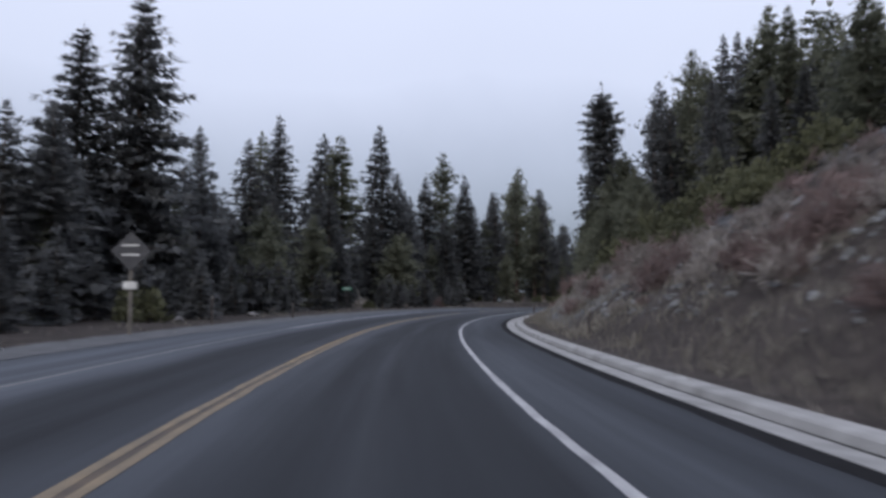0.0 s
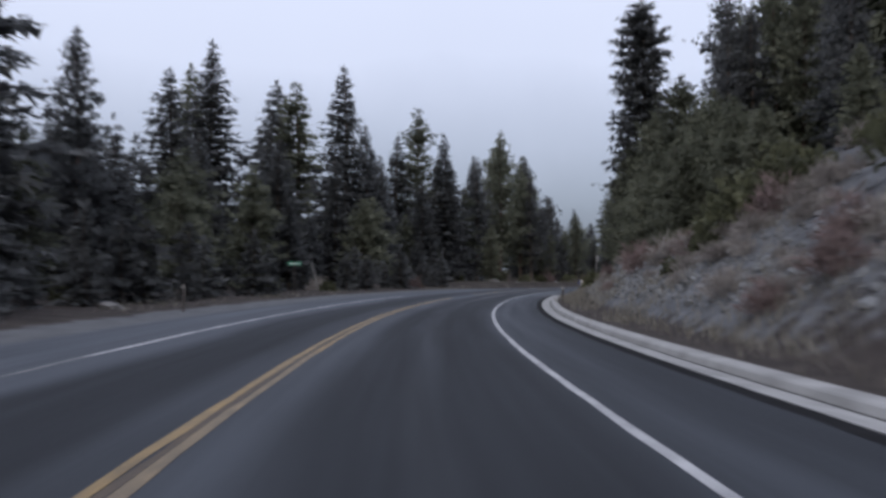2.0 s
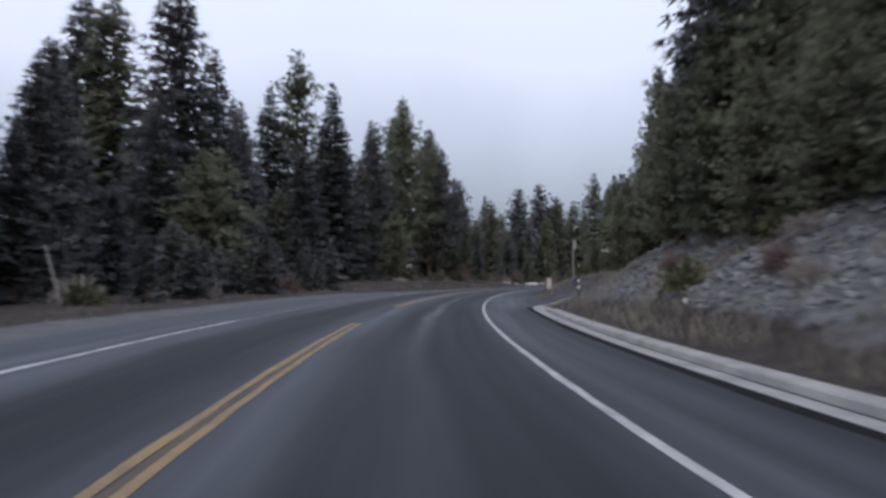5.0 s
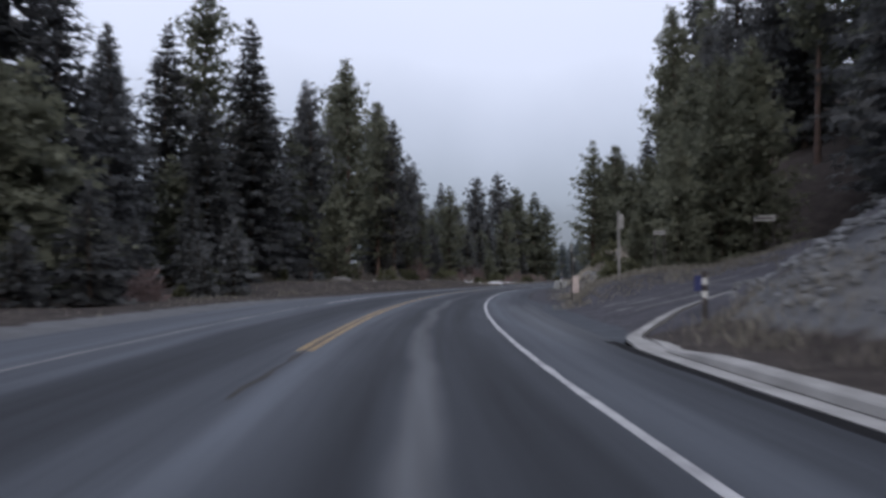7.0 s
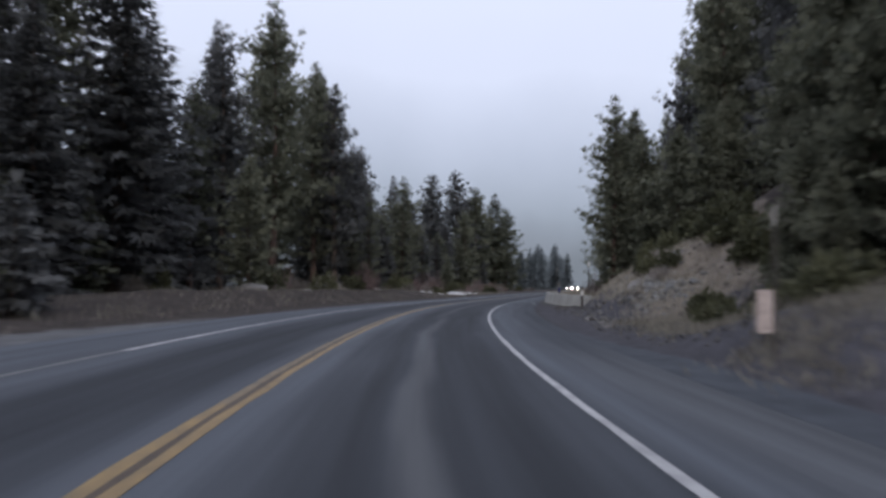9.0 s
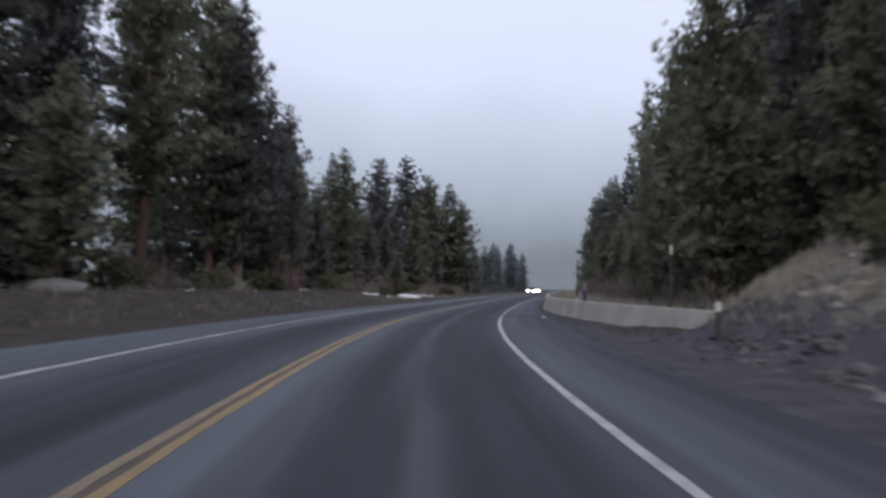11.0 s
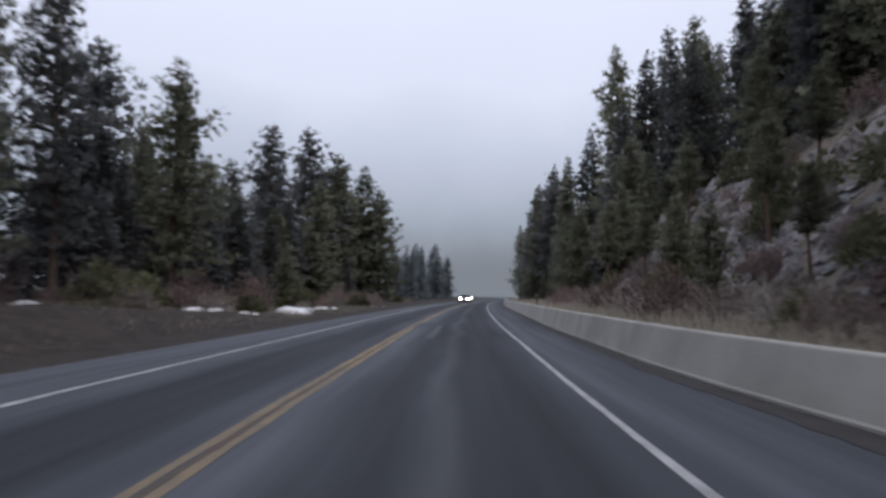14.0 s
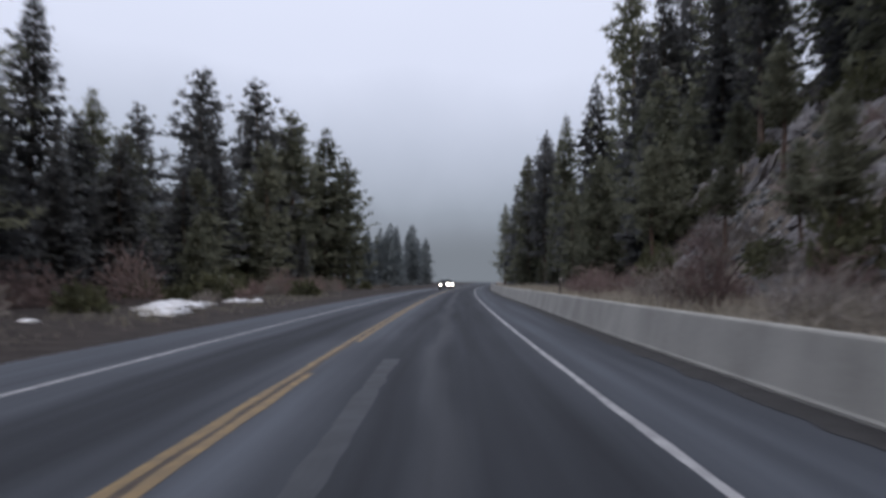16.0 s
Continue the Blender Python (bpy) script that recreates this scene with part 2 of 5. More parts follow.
def ground_material():
    """Forest litter, pale gravel, dark driveway gravel and stony bank, mixed by what lies where."""
    m = bpy.data.materials.new("ground_soil")
    m.use_nodes = True
    n, k = m.node_tree.nodes, m.node_tree.links
    b = n["Principled BSDF"]
    b.inputs["Roughness"].default_value = 0.95
    b.inputs["Specular IOR Level"].default_value = 0.2
    co = n.new("ShaderNodeTexCoord")

    def noise_of(scale, detail=5):
        q = n.new("ShaderNodeTexNoise")
        q.inputs["Scale"].default_value, q.inputs["Detail"].default_value = scale, detail
        k.new(co.outputs["Object"], q.inputs["Vector"])
        return q

    big, mid, fine = noise_of(0.25), noise_of(1.6), noise_of(14.0)
    mixn = n.new("ShaderNodeMath")
    mixn.operation = "MULTIPLY_ADD"
    mixn.inputs[1].default_value = 0.55
    k.new(mid.outputs[0], mixn.inputs[0])
    half = n.new("ShaderNodeMath")
    half.operation = "MULTIPLY"
    half.inputs[1].default_value = 0.45
    k.new(fine.outputs[0], half.inputs[0])
    k.new(half.outputs[0], mixn.inputs[2])

    def tone(dark, light):
        r = n.new("ShaderNodeValToRGB")
        r.color_ramp.elements[0].position, r.color_ramp.elements[0].color = 0.36, (*dark, 1)
        r.color_ramp.elements[1].position, r.color_ramp.elements[1].color = 0.64, (*light, 1)
        k.new(mixn.outputs[0], r.inputs[0])
        return r

    last = tone((0.022, 0.018, 0.0165), (0.062, 0.051, 0.046))
    for name, dark, light in (("gravel", (0.082, 0.084, 0.09), (0.135, 0.138, 0.147)), ("drive", (0.035, 0.034, 0.04), (0.076, 0.074, 0.086)), ("stony", (0.054, 0.055, 0.06), (0.145, 0.148, 0.157)), ("straw", (0.1, 0.085, 0.072), (0.22, 0.188, 0.155))):
        at = n.new("ShaderNodeAttribute")
        at.attribute_name = name
        # ragged edges
        rag = n.new("ShaderNodeMath")
        rag.operation = "MULTIPLY_ADD"
        rag.inputs[1].default_value, rag.inputs[2].default_value = 0.8, -0.4
        k.new(mid.outputs[0], rag.inputs[0])
        sm = n.new("ShaderNodeMath")
        k.new(at.outputs["Fac"], sm.inputs[0])
        k.new(rag.outputs[0], sm.inputs[1])
        ed = n.new("ShaderNodeMapRange")
        ed.interpolation_type = "SMOOTHSTEP"
        ed.inputs["From Min"].default_value, ed.inputs["From Max"].default_value = 0.35, 0.65
        k.new(sm.outputs[0], ed.inputs["Value"])
        mx = n.new("ShaderNodeMix")
        mx.data_type = "RGBA"
        k.new(ed.outputs[0], mx.inputs["Factor"])
        k.new(last.outputs[0] if last.bl_idname == "ShaderNodeValToRGB" else last.outputs["Result"], mx.inputs["A"])
        k.new(tone(dark, light).outputs[0], mx.inputs["B"])
        last = mx
    k.new(last.outputs["Result"], b.inputs["Base Color"])
    bp = n.new("ShaderNodeBump")
    bp.inputs["Strength"].default_value, bp.inputs["Distance"].default_value = 0.7, 0.08
    k.new(mixn.outputs[0], bp.inputs["Height"])
    k.new(bp.outputs[0], b.inputs["Normal"])
    return m


M_ROAD, M_GROUND = road_material(), ground_material()
M_WHITE = material("white_road_paint", (0.46, 0.46, 0.47), (0.2, 0.2, 0.21), rough=0.7, scale=3, fine=40, bump=0.1, depth=0.003)
M_YELLOW = material("yellow_road_paint", (0.3, 0.2, 0.08), (0.12, 0.088, 0.052), rough=0.7, scale=5, fine=40, bump=0.1, depth=0.003)
M_PALEYELLOW = material("faded_yellow_paint", (0.24, 0.18, 0.11), (0.1, 0.083, 0.063), rough=0.8, scale=5, fine=40, bump=0.1, depth=0.003)
M_DUSTLINE = material("dusty_road_paint", (0.18, 0.18, 0.185), (0.115, 0.115, 0.12), rough=0.9, scale=4, fine=40, bump=0.1, depth=0.003)
M_GAP = material("faded_paint_gap", (0.1, 0.072, 0.05), (0.045, 0.036, 0.03), rough=0.8, scale=5, fine=40)
M_DARKSTRIP = material("matt_black_strip", (0.02, 0.02, 0.022), rough=0.95, bump=0, spec=0.05)
M_DARKPATCH = material("darker_asphalt", (0.055, 0.06, 0.07), (0.043, 0.047, 0.055), rough=0.9, scale=1.2, bump=0, spec=0.05)
M_DARKROUGH = material("dark_rough_strip", (0.034, 0.032, 0.032), (0.017, 0.016, 0.016), rough=0.95, scale=3, fine=30, bump=0.6, depth=0.02)
M_PALEGRAVEL = material("pale_washed_gravel", (0.15, 0.147, 0.152), (0.06, 0.058, 0.06), rough=0.95, scale=4, fine=30, bump=0.5, depth=0.02)
M_PATCH = material("pale_worn_patch", (0.055, 0.062, 0.074), (0.03, 0.034, 0.04), rough=0.8, scale=2)
M_FLARE = material("worn_shoulder_asphalt", (0.072, 0.08, 0.094), (0.045, 0.05, 0.059), rough=0.85, scale=1.5, fine=40, bump=0.2, depth=0.005, spec=0.12)
M_KERB = material("kerb_concrete", (0.35, 0.345, 0.34), (0.2, 0.197, 0.193), rough=0.9, scale=1.2, fine=30, bump=0.2, depth=0.01)
M_BARRIER = material("barrier_concrete", (0.42, 0.412, 0.38), (0.29, 0.283, 0.26), rough=0.9, scale=0.7, fine=18, bump=0.25, depth=0.01)
M_ROCK = material("grey_rock", (0.2, 0.193, 0.19), (0.085, 0.08, 0.077), rough=0.9, scale=1.4, fine=9, bump=0.8, depth=0.06, per_object=0.3)
M_ROCKS = material("grey_rubble", (0.18, 0.186, 0.194), (0.1, 0.1, 0.102), rough=0.9, scale=1.4, fine=9, bump=0.8, depth=0.05, per_island=0.5)
M_TANROCK = material("tan_grey_rock", (0.3, 0.285, 0.26), (0.14, 0.13, 0.118), rough=0.95, scale=1.4, fine=9, bump=0.8, depth=0.05, per_island=0.5)
M_CRAG = material("violet_grey_crag", (0.27, 0.255, 0.258), (0.11, 0.1, 0.102), rough=0.92, scale=0.9, fine=5, bump=1.0, depth=0.15, per_object=0.2)
M_DARKSTONE = material("dark_damp_stone", (0.085, 0.082, 0.084), (0.035, 0.034, 0.035), rough=0.85, scale=1.4, fine=9, bump=0.6, depth=0.04, per_island=0.6)
M_BARK = material("conifer_bark", (0.14, 0.1, 0.08), (0.06, 0.047, 0.04), rough=0.95, scale=2, fine=14, bump=0.9, depth=0.05)
M_REDBARK = material("reddish_pine_bark", (0.11, 0.068, 0.054), (0.05, 0.034, 0.029), rough=0.95, scale=2, fine=10, bump=0.9, depth=0.06)
M_FIR = material("fir_needles", (0.147, 0.151, 0.154), (0.077, 0.079, 0.081), rough=0.75, scale=0.6, fine=4, bump=0, per_object=0.35, spec=0.25)
M_PINE = material("pine_needles", (0.178, 0.184, 0.135), (0.094, 0.1, 0.074), rough=0.75, scale=0.6, fine=4, bump=0, per_object=0.4, spec=0.25)
# Distance haze is put into this base colour, for needles and trunks alike.
M_MIST = material("mist_tinted_needles", (0.2, 0.225, 0.235), (0.13, 0.15, 0.16), rough=0.9, scale=0.5, fine=3, bump=0, per_object=0.3, spec=0.1)
M_GREENBUSH = material("green_bush_leaves", (0.118, 0.12, 0.07), (0.06, 0.063, 0.037), rough=0.7, scale=1, fine=6, bump=0, per_object=0.5, spec=0.3)
M_SAGE = material("grey_sage_twigs", (0.265, 0.242, 0.228), (0.145, 0.13, 0.122), rough=0.9, scale=1, fine=6, bump=0, per_object=0.5, spec=0.2)
M_REDBUSH = material("red_brown_twigs", (0.19, 0.142, 0.138), (0.105, 0.077, 0.075), rough=0.9, scale=1, fine=6, bump=0, per_object=0.4, spec=0.2)
M_STRAW = material("dry_grass", (0.3, 0.28, 0.238), (0.165, 0.15, 0.126), rough=0.9, scale=0.8, fine=8, bump=0, per_island=0.5, spec=0.2)
M_PALESTRAW = material("bleached_grass", (0.43, 0.395, 0.335), (0.24, 0.215, 0.18), rough=0.9, scale=0.8, fine=8, bump=0, per_island=0.5, spec=0.2)
M_SNOW = material("old_snow", (0.82, 0.83, 0.86), (0.62, 0.62, 0.64), rough=0.6, scale=2, fine=14, bump=0.4, depth=0.04)
M_ALU = material("weathered_aluminium", (0.06, 0.06, 0.066), (0.035, 0.035, 0.04), rough=0.5, metal=0.4, scale=4, bump=0.1, depth=0.003)
M_BLUE = material("blue_reflector", (0.03, 0.038, 0.14), (0.02, 0.026, 0.09), rough=0.4, scale=5, bump=0)
M_WHITEPANEL = material("white_panel", (0.66, 0.66, 0.64), (0.45, 0.44, 0.43), rough=0.6, scale=5, bump=0.05, depth=0.003)
M_PINKPANEL = material("faded_pink_panel", (0.56, 0.47, 0.44), (0.38, 0.31, 0.29), rough=0.6, scale=5, bump=0.05, depth=0.003)
M_DULLBOARD = material("weathered_board", (0.34, 0.335, 0.33), (0.2, 0.195, 0.19), rough=0.8, scale=5, bump=0.1, depth=0.003)
M_GREENSIGN = material("green_sign_face", (0.025, 0.2, 0.12), (0.02, 0.15, 0.09), rough=0.45, scale=3, bump=0)
M_POSTWOOD = material("weathered_post_wood", (0.2, 0.18, 0.16), (0.09, 0.08, 0.07), rough=0.9, scale=3, fine=20, bump=0.5, depth=0.01)
M_GREYPOST = material("grey_steel_post", (0.3, 0.29, 0.28), (0.2, 0.19, 0.185), rough=0.6, metal=0.3, scale=4, bump=0.1, depth=0.003)
M_DARKPOST = material("dark_brown_post", (0.06, 0.05, 0.047), (0.035, 0.03, 0.028), rough=0.8, scale=4, bump=0.2, depth=0.005)
M_CARPAINT = material("dark_car_paint", (0.05, 0.055, 0.065), (0.04, 0.045, 0.05), rough=0.3, scale=3, bump=0)
M_CARPAINT2 = material("silver_car_paint", (0.3, 0.31, 0.32), (0.26, 0.27, 0.28), rough=0.3, metal=0.3, scale=3, bump=0)
M_GLASS = material("dark_window_glass", (0.015, 0.017, 0.02), rough=0.08, scale=3, bump=0)
M_RUBBER = material("tyre_rubber", (0.02, 0.02, 0.02), rough=0.9, scale=8, bump=0.2)
M_RIM = material("alloy_rim", (0.4, 0.4, 0.41), rough=0.35, metal=0.8, scale=8, bump=0)
M_GRILLE = material("black_grille", (0.02, 0.02, 0.022), rough=0.5, scale=8, bump=0)
M_HEADLIGHT = lamp_material("lit_headlight", (1.0, 0.9, 0.76), 80.0)


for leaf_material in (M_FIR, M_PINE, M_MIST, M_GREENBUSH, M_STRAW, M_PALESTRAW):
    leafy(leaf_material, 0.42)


# ---------------------------------------------------------------- the road's line
# curvature, in thousandths per metre, every 12 m from 30 m before the start
BENDS = (4.1, 4.1, 4.1, 4.1, 4.09, 1.99, 3.59, 4.26, 4.07, 2.67, 3.17, 2.96, 3.05, 3.12, 3.06, 4.36, 3.98, 2.49, -0.47, 0.78, 0.57, 0.21, 0.31, 0.33, 0.38, 0.39, 0.39, 0.39, 0.39, 0.39, 0.39, 0.39, 0.0)
FALL = (1.5, 1.5, 3.04, 2.44, -0.29, -1.74, -1.55, -1.24)  # crossfall in per cent, every 40 m
ALONG = np.arange(-300.0, 1601.0)
_k = np.interp(ALONG, -30 + 12.0 * np.arange(len(BENDS)), BENDS) / 1000
_k[ALONG < -60] = 0.0
HEAD = np.concatenate([[0], np.cumsum((_k[1:] + _k[:-1]) / 2)])
_i = int(np.searchsorted(ALONG, 30.0))
HEAD += 0.06319 - HEAD[_i]
_m = (HEAD[1:] + HEAD[:-1]) / 2
LINE_X = np.concatenate([[0], np.cumsum(np.sin(_m))])
LINE_Y = np.concatenate([[0], np.cumsum(np.cos(_m))])
LINE_X += 0.0776 - LINE_X[_i]
LINE_Y += 29.9681 - LINE_Y[_i]


def plan(s, l):
    """World x, y of a place s metres along the centre line and l metres to its right."""
    h = np.interp(s, ALONG, HEAD)
    return np.interp(s, ALONG, LINE_X) + l * np.cos(h), np.interp(s, ALONG, LINE_Y) - l * np.sin(h)


def turn_at(s):
    return -math.degrees(float(np.interp(s, ALONG, HEAD)))


def step(v, a, b):
    u = np.clip((np.asarray(v, float) - a) / (b - a), 0, 1)
    return u * u * (3 - 2 * u)


def road_z(s, l):
    return -np.interp(s, 40.0 * np.arange(8), FALL) / 100 * (np.clip(l, -6, 7) - 1.85)


def ripple(s, l):
    return 0.5 * np.sin(s * 0.9 + l * 0.35) * np.sin(l * 0.7 - s * 0.21 + 1.3) + 0.5 * np.sin(s * 0.37 + 2 + 0.8 * np.sin(l * 0.5)) * np.sin(l * 0.31 + 0.5)


def apron(s, l):
    """The driveway climbs away from the road, with a grassy bank along its far side."""
    s, l = np.asarray(s, float), np.asarray(l, float)
    climb = 0.22 * np.clip(l - 6.4, 0, 7) * step(s, 103.6, 107.5) * (1 - step(s, 120.5, 131))
    return climb + 0.62 * step(s, 117.2, 119.4) * (1 - step(s, 121.5, 130)) * step(l, 6.7, 8.6) * (1 - 0.7 * step(l, 10, 13.5))


def ground_z(s, l):
    """Height of the ground: flat woods on one side, a hill on the other, a driveway mouth in the hill."""
    s, l = np.asarray(s, float), np.asarray(l, float)
    z = road_z(s, l)
    d = -l - 6.0
    berm = step(s, 128, 150) * (1 - step(s, 196, 220))
    z = z + np.where(d > 0, 0.12 * step(d, 0, 3) + berm * (0.75 * step(d, 0.3, 4.5) - 0.35 * step(d, 6, 14)) + 0.16 * step(d, 1, 5) * ripple(s, l), 0)
    r = l - 6.7
    cut = step(s, 103.2, 110.8) * (1 - step(s, 126, 145))
    bench = step(s, 150, 164)
    foot = 1.2 + 5.7 * bench + 5 * cut * (1 - bench)
    u = np.maximum(r - foot, 0)
    gain = 1.0 - 0.62 * cut + 0.75 * step(s, 158, 180) * (1 - 0.55 * step(s, 250, 300))
    hill = np.where(u < 8, 0.62 * u, np.where(u < 30, 4.96 + 0.52 * (u - 8), 16.4 + 0.42 * (np.minimum(u, 160) - 30)))
    rough = step(u, 0.3, 4) * (0.45 * ripple(s * 1.3, l * 1.3) + 0.8 * step(u, 6, 20) * ripple(s * 0.4 + 7, l * 0.4))
    arc = 101.0 + np.sqrt(np.clip(100 - (16.02 - np.clip(l, 6.02, 16.02)) ** 2, 0, None))
    inside = 1 - step(s, arc - 1.3, arc - 0.8)
    lip = 0.09 * inside
    flat = 1 - (1 - inside) * (1 - step(s, 118, 132))
    z = z + np.where(r > 0, lip + 0.28 * flat * step(r, 0, 3.5) + gain * hill + rough + 0.05 * step(r, 0.2, 1) * ripple(s * 2, l * 2), 0)
    return z + apron(s, l)


def spot(s, l, up=0.0):
    x, y = plan(s, l)
    return Vector((float(x), float(y), float(ground_z(s, l)) + up))


# ---------------------------------------------------------------- building helpers
def mesh_of(name, verts, faces, mats=(), smooth=False):
    me = bpy.data.meshes.new(name)
    me.from_pydata([tuple(v) for v in verts], [], [tuple(f) for f in faces])
    for m in mats:
        me.materials.append(m)
    if smooth:
        me.shade_smooth()
    me.update()
    return me


def part(name, bm, mat, parent, label=""):
    me = bpy.data.meshes.new(name)
    bm.to_mesh(me)
    bm.free()
    me.materials.append(mat)
    ob = new(name, me)
    ob.parent = parent
    return tagged(ob, label)


def part_mesh(name, me, parent, label=""):
    ob = new(name, me)
    ob.parent = parent
    return tagged(ob, label)


def box_bm(x0, x1, y0, y1, z0, z1, bevel=0.0):
    bm = bmesh.new()
    bmesh.ops.create_cube(bm, size=1, matrix=Matrix.Translation(((x0 + x1) / 2, (y0 + y1) / 2, (z0 + z1) / 2)) @ Matrix.Diagonal((x1 - x0, y1 - y0, z1 - z0, 1)))
    if bevel:
        bmesh.ops.bevel(bm, geom=bm.edges[:], offset=bevel, segments=2, affect="EDGES")
    return bm


def rod_bm(p, q, r0, r1, sides=8):
    p, q = Vector(p), Vector(q)
    bm = bmesh.new()
    m = Matrix.Translation((p + q) / 2) @ (q - p).to_track_quat("Z", "Y").to_matrix().to_4x4()
    bmesh.ops.create_cone(bm, cap_ends=True, segments=sides, radius1=r0, radius2=r1, depth=(q - p).length, matrix=m)
    return bm


def thing(name, s, l, label, category, group="", turn=0.0, up=0.0):
    ob = new(name)
    ob.matrix_world = Matrix.Translation(spot(s, l, up)) @ pose(0, 0, 0, 0, 0, turn_at(s) + turn)
    return tagged(ob, label, category, group)


def ribbon(name, s0, s1, l0, l1, mat, lift, ds=1.0, wob=0.0, uv=False, label="", category="", ragged=0.0):
    """A strip that lies on the road's surface."""
    n = max(2, int(round((s1 - s0) / ds)) + 1)
    ss = np.linspace(s0, s1, n)
    across = [l0, l1] if not uv else list(np.arange(l0, l1 + 0.01, (l1 - l0) / 24))
    rng = np.random.default_rng(int(abs(s0 * 7 + l0 * 13)) + 3)
    verts, coords = [], []
    for s in ss:
        for j, l in enumerate(across):
            e = rng.normal(0, ragged) if ragged and j in (0, len(across) - 1) else 0
            lw = l + wob * math.sin(s * 0.7) + e
            x, y = plan(s, lw)
            verts.append((float(x), float(y), float(road_z(s, lw)) + lift))
            coords.append((lw, s))
    w = len(across)
    faces = [(i * w + j, i * w + j + 1, (i + 1) * w + j + 1, (i + 1) * w + j) for i in range(n - 1) for j in range(w - 1)]
    me = mesh_of(name, verts, faces, [mat])
    if uv:
        lay = me.uv_layers.new(name="across_along")
        idx = np.zeros(len(me.loops), dtype=np.int32)
        me.loops.foreach_get("vertex_index", idx)
        lay.data.foreach_set("uv", np.array(coords)[idx].ravel())
    return tagged(new(name, me), label, category, kind="structure")


# ---------------------------------------------------------------- ground and road
def ground():
    ss = np.concatenate([np.arange(-300, -20, 20.0), np.arange(-20, 0, 4.0), np.arange(0, 262, 1.0), np.arange(262, 420, 3.0), np.arange(420, 700, 20.0), np.arange(700, 1601, 75.0)])
    ll = np.concatenate([[-1500, -800, -450, -260, -160, -110, -80, -62, -50, -42, -36, -31, -27, -24], np.arange(-22, -6.5, 0.8), [-6.3, -5.7, -5.2, -4.6, -2, 0, 2, 4, 5.6, 5.95, 6.3, 6.68, 6.84, 7.1, 7.4, 7.8], np.arange(8.2, 24, 0.8), np.arange(24, 50, 2.0), [52, 56, 62, 70, 80, 95, 115, 140, 170, 220]])
    S, L = np.meshgrid(ss, ll, indexing="ij")
    X, Y = plan(S, L)
    Z = ground_z(S, L) - np.where((L > -5.2) & (L < 6.65), 0.12, 0.0)
    Z = np.where((S >= 108) & (L > 5.9) & (L < 6.69), ground_z(S, L) - 0.02, Z)
    nl = len(ll)
    faces = [(i * nl + j, i * nl + j + 1, (i + 1) * nl + j + 1, (i + 1) * nl + j) for i in range(len(ss) - 1) for j in range(nl - 1)]
    me = mesh_of("ground", np.stack([X, Y, Z], -1).reshape(-1, 3), faces, [M_GROUND], smooth=True)
    early = 1 - step(S, 118, 150)
    masks = {
        "gravel": np.where(L < 0, step(L, -7.6 + 1.2 * (1 - early), -6.2 + 1.2 * (1 - early)), 0) * (0.12 + 0.88 * early),
        "drive": np.maximum(step(S, 103, 106) * (1 - step(S, 150, 158)) * step(L, 5.5, 6.5) * (1 - step(L, 11 + 22 * np.exp(-((S - 114) / 9) ** 2), 14 + 26 * np.exp(-((S - 114) / 9) ** 2))), step(S, 150, 156) * step(L, 5, 5.5) * (1 - step(L, 6.6, 7.4)) * 0.9),
        "stony": (1 - 0.75 * step(S, 131, 135) * (1 - step(S, 150, 154))) * step(L, 6.9 + 0.6 * step(S, 45, 60), 8.6 + 0.6 * step(S, 45, 60)) * (1 - step(L, 20, 34)) * (0.45 + 0.4 * np.sin(S * 0.11 + 1.5) + 0.6 * step(S, 48, 62) * (1 - step(S, 101, 106))) * (1 - step(S, 102, 107) * (1 - step(S, 120, 130))) * (1 - 0.6 * step(S, 150, 158) * (1 - step(S, 185, 195))),
        "straw": np.maximum(np.maximum(step(L, 6.9, 7.6) * (1 - step(L, 9 + 5 * step(S, 131, 137) * (1 - step(S, 148, 160)), 15 + 2 * step(S, 131, 137) * (1 - step(S, 148, 160)))) * (0.12 + 0.58 * step(S, 148, 168) + 0.7 * step(L, 9, 10) * step(S, 133, 139) * (1 - step(S, 148, 160))), 0.75 * step(L, 9, 12) * (1 - step(L, 22, 30)) * step(S, 186, 198) * (1 - step(S, 262, 280))), step(-L, 6.6, 8) * (1 - step(-L, 10, 16)) * step(S, 128, 145) * (1 - step(S, 165, 190)) * 0.3),
    }
    for name, v in masks.items():
        at = me.attributes.new(name, "FLOAT", "POINT")
        at.data.foreach_set("value", v.ravel().astype(np.float32))
    tagged(new("ground", me), "brown forest floor, gravel verge and stony hillside", "ground", kind="structure")


ground()
ribbon("road", -120, 900, -5.35, 5.93, M_ROAD, 0.0, ds=1.0, uv=True, label="worn grey two-lane asphalt road with darker damp wheel tracks", category="road")
FADED, WORN = (M_PALEYELLOW, "faded yellow centre stripe"), (M_YELLOW, "worn yellow centre stripe")
for s0, s1, side, (paint, words) in ((-40, 26, -1, FADED), (26, 86.3, -1, WORN), (-40, 45, 1, FADED), (45, 86.3, 1, WORN), (99.3, 116, -1, WORN), (116, 140, -1, FADED), (140, 163, -1, WORN), (163, 182, -1, FADED), (182, 420, -1, WORN), (99.3, 165, 1, WORN), (165, 182, 1, FADED), (182, 201.4, 1, WORN), (207.6, 420, 1, WORN)):
    half = 0.05 if s0 < 99 else 0.056
    ribbon("centre_line", s0, s1, 0.02 + 0.096 * side - half, 0.02 + 0.096 * side + half, paint, 0.005, ragged=0.008, label=words, category="road marking")
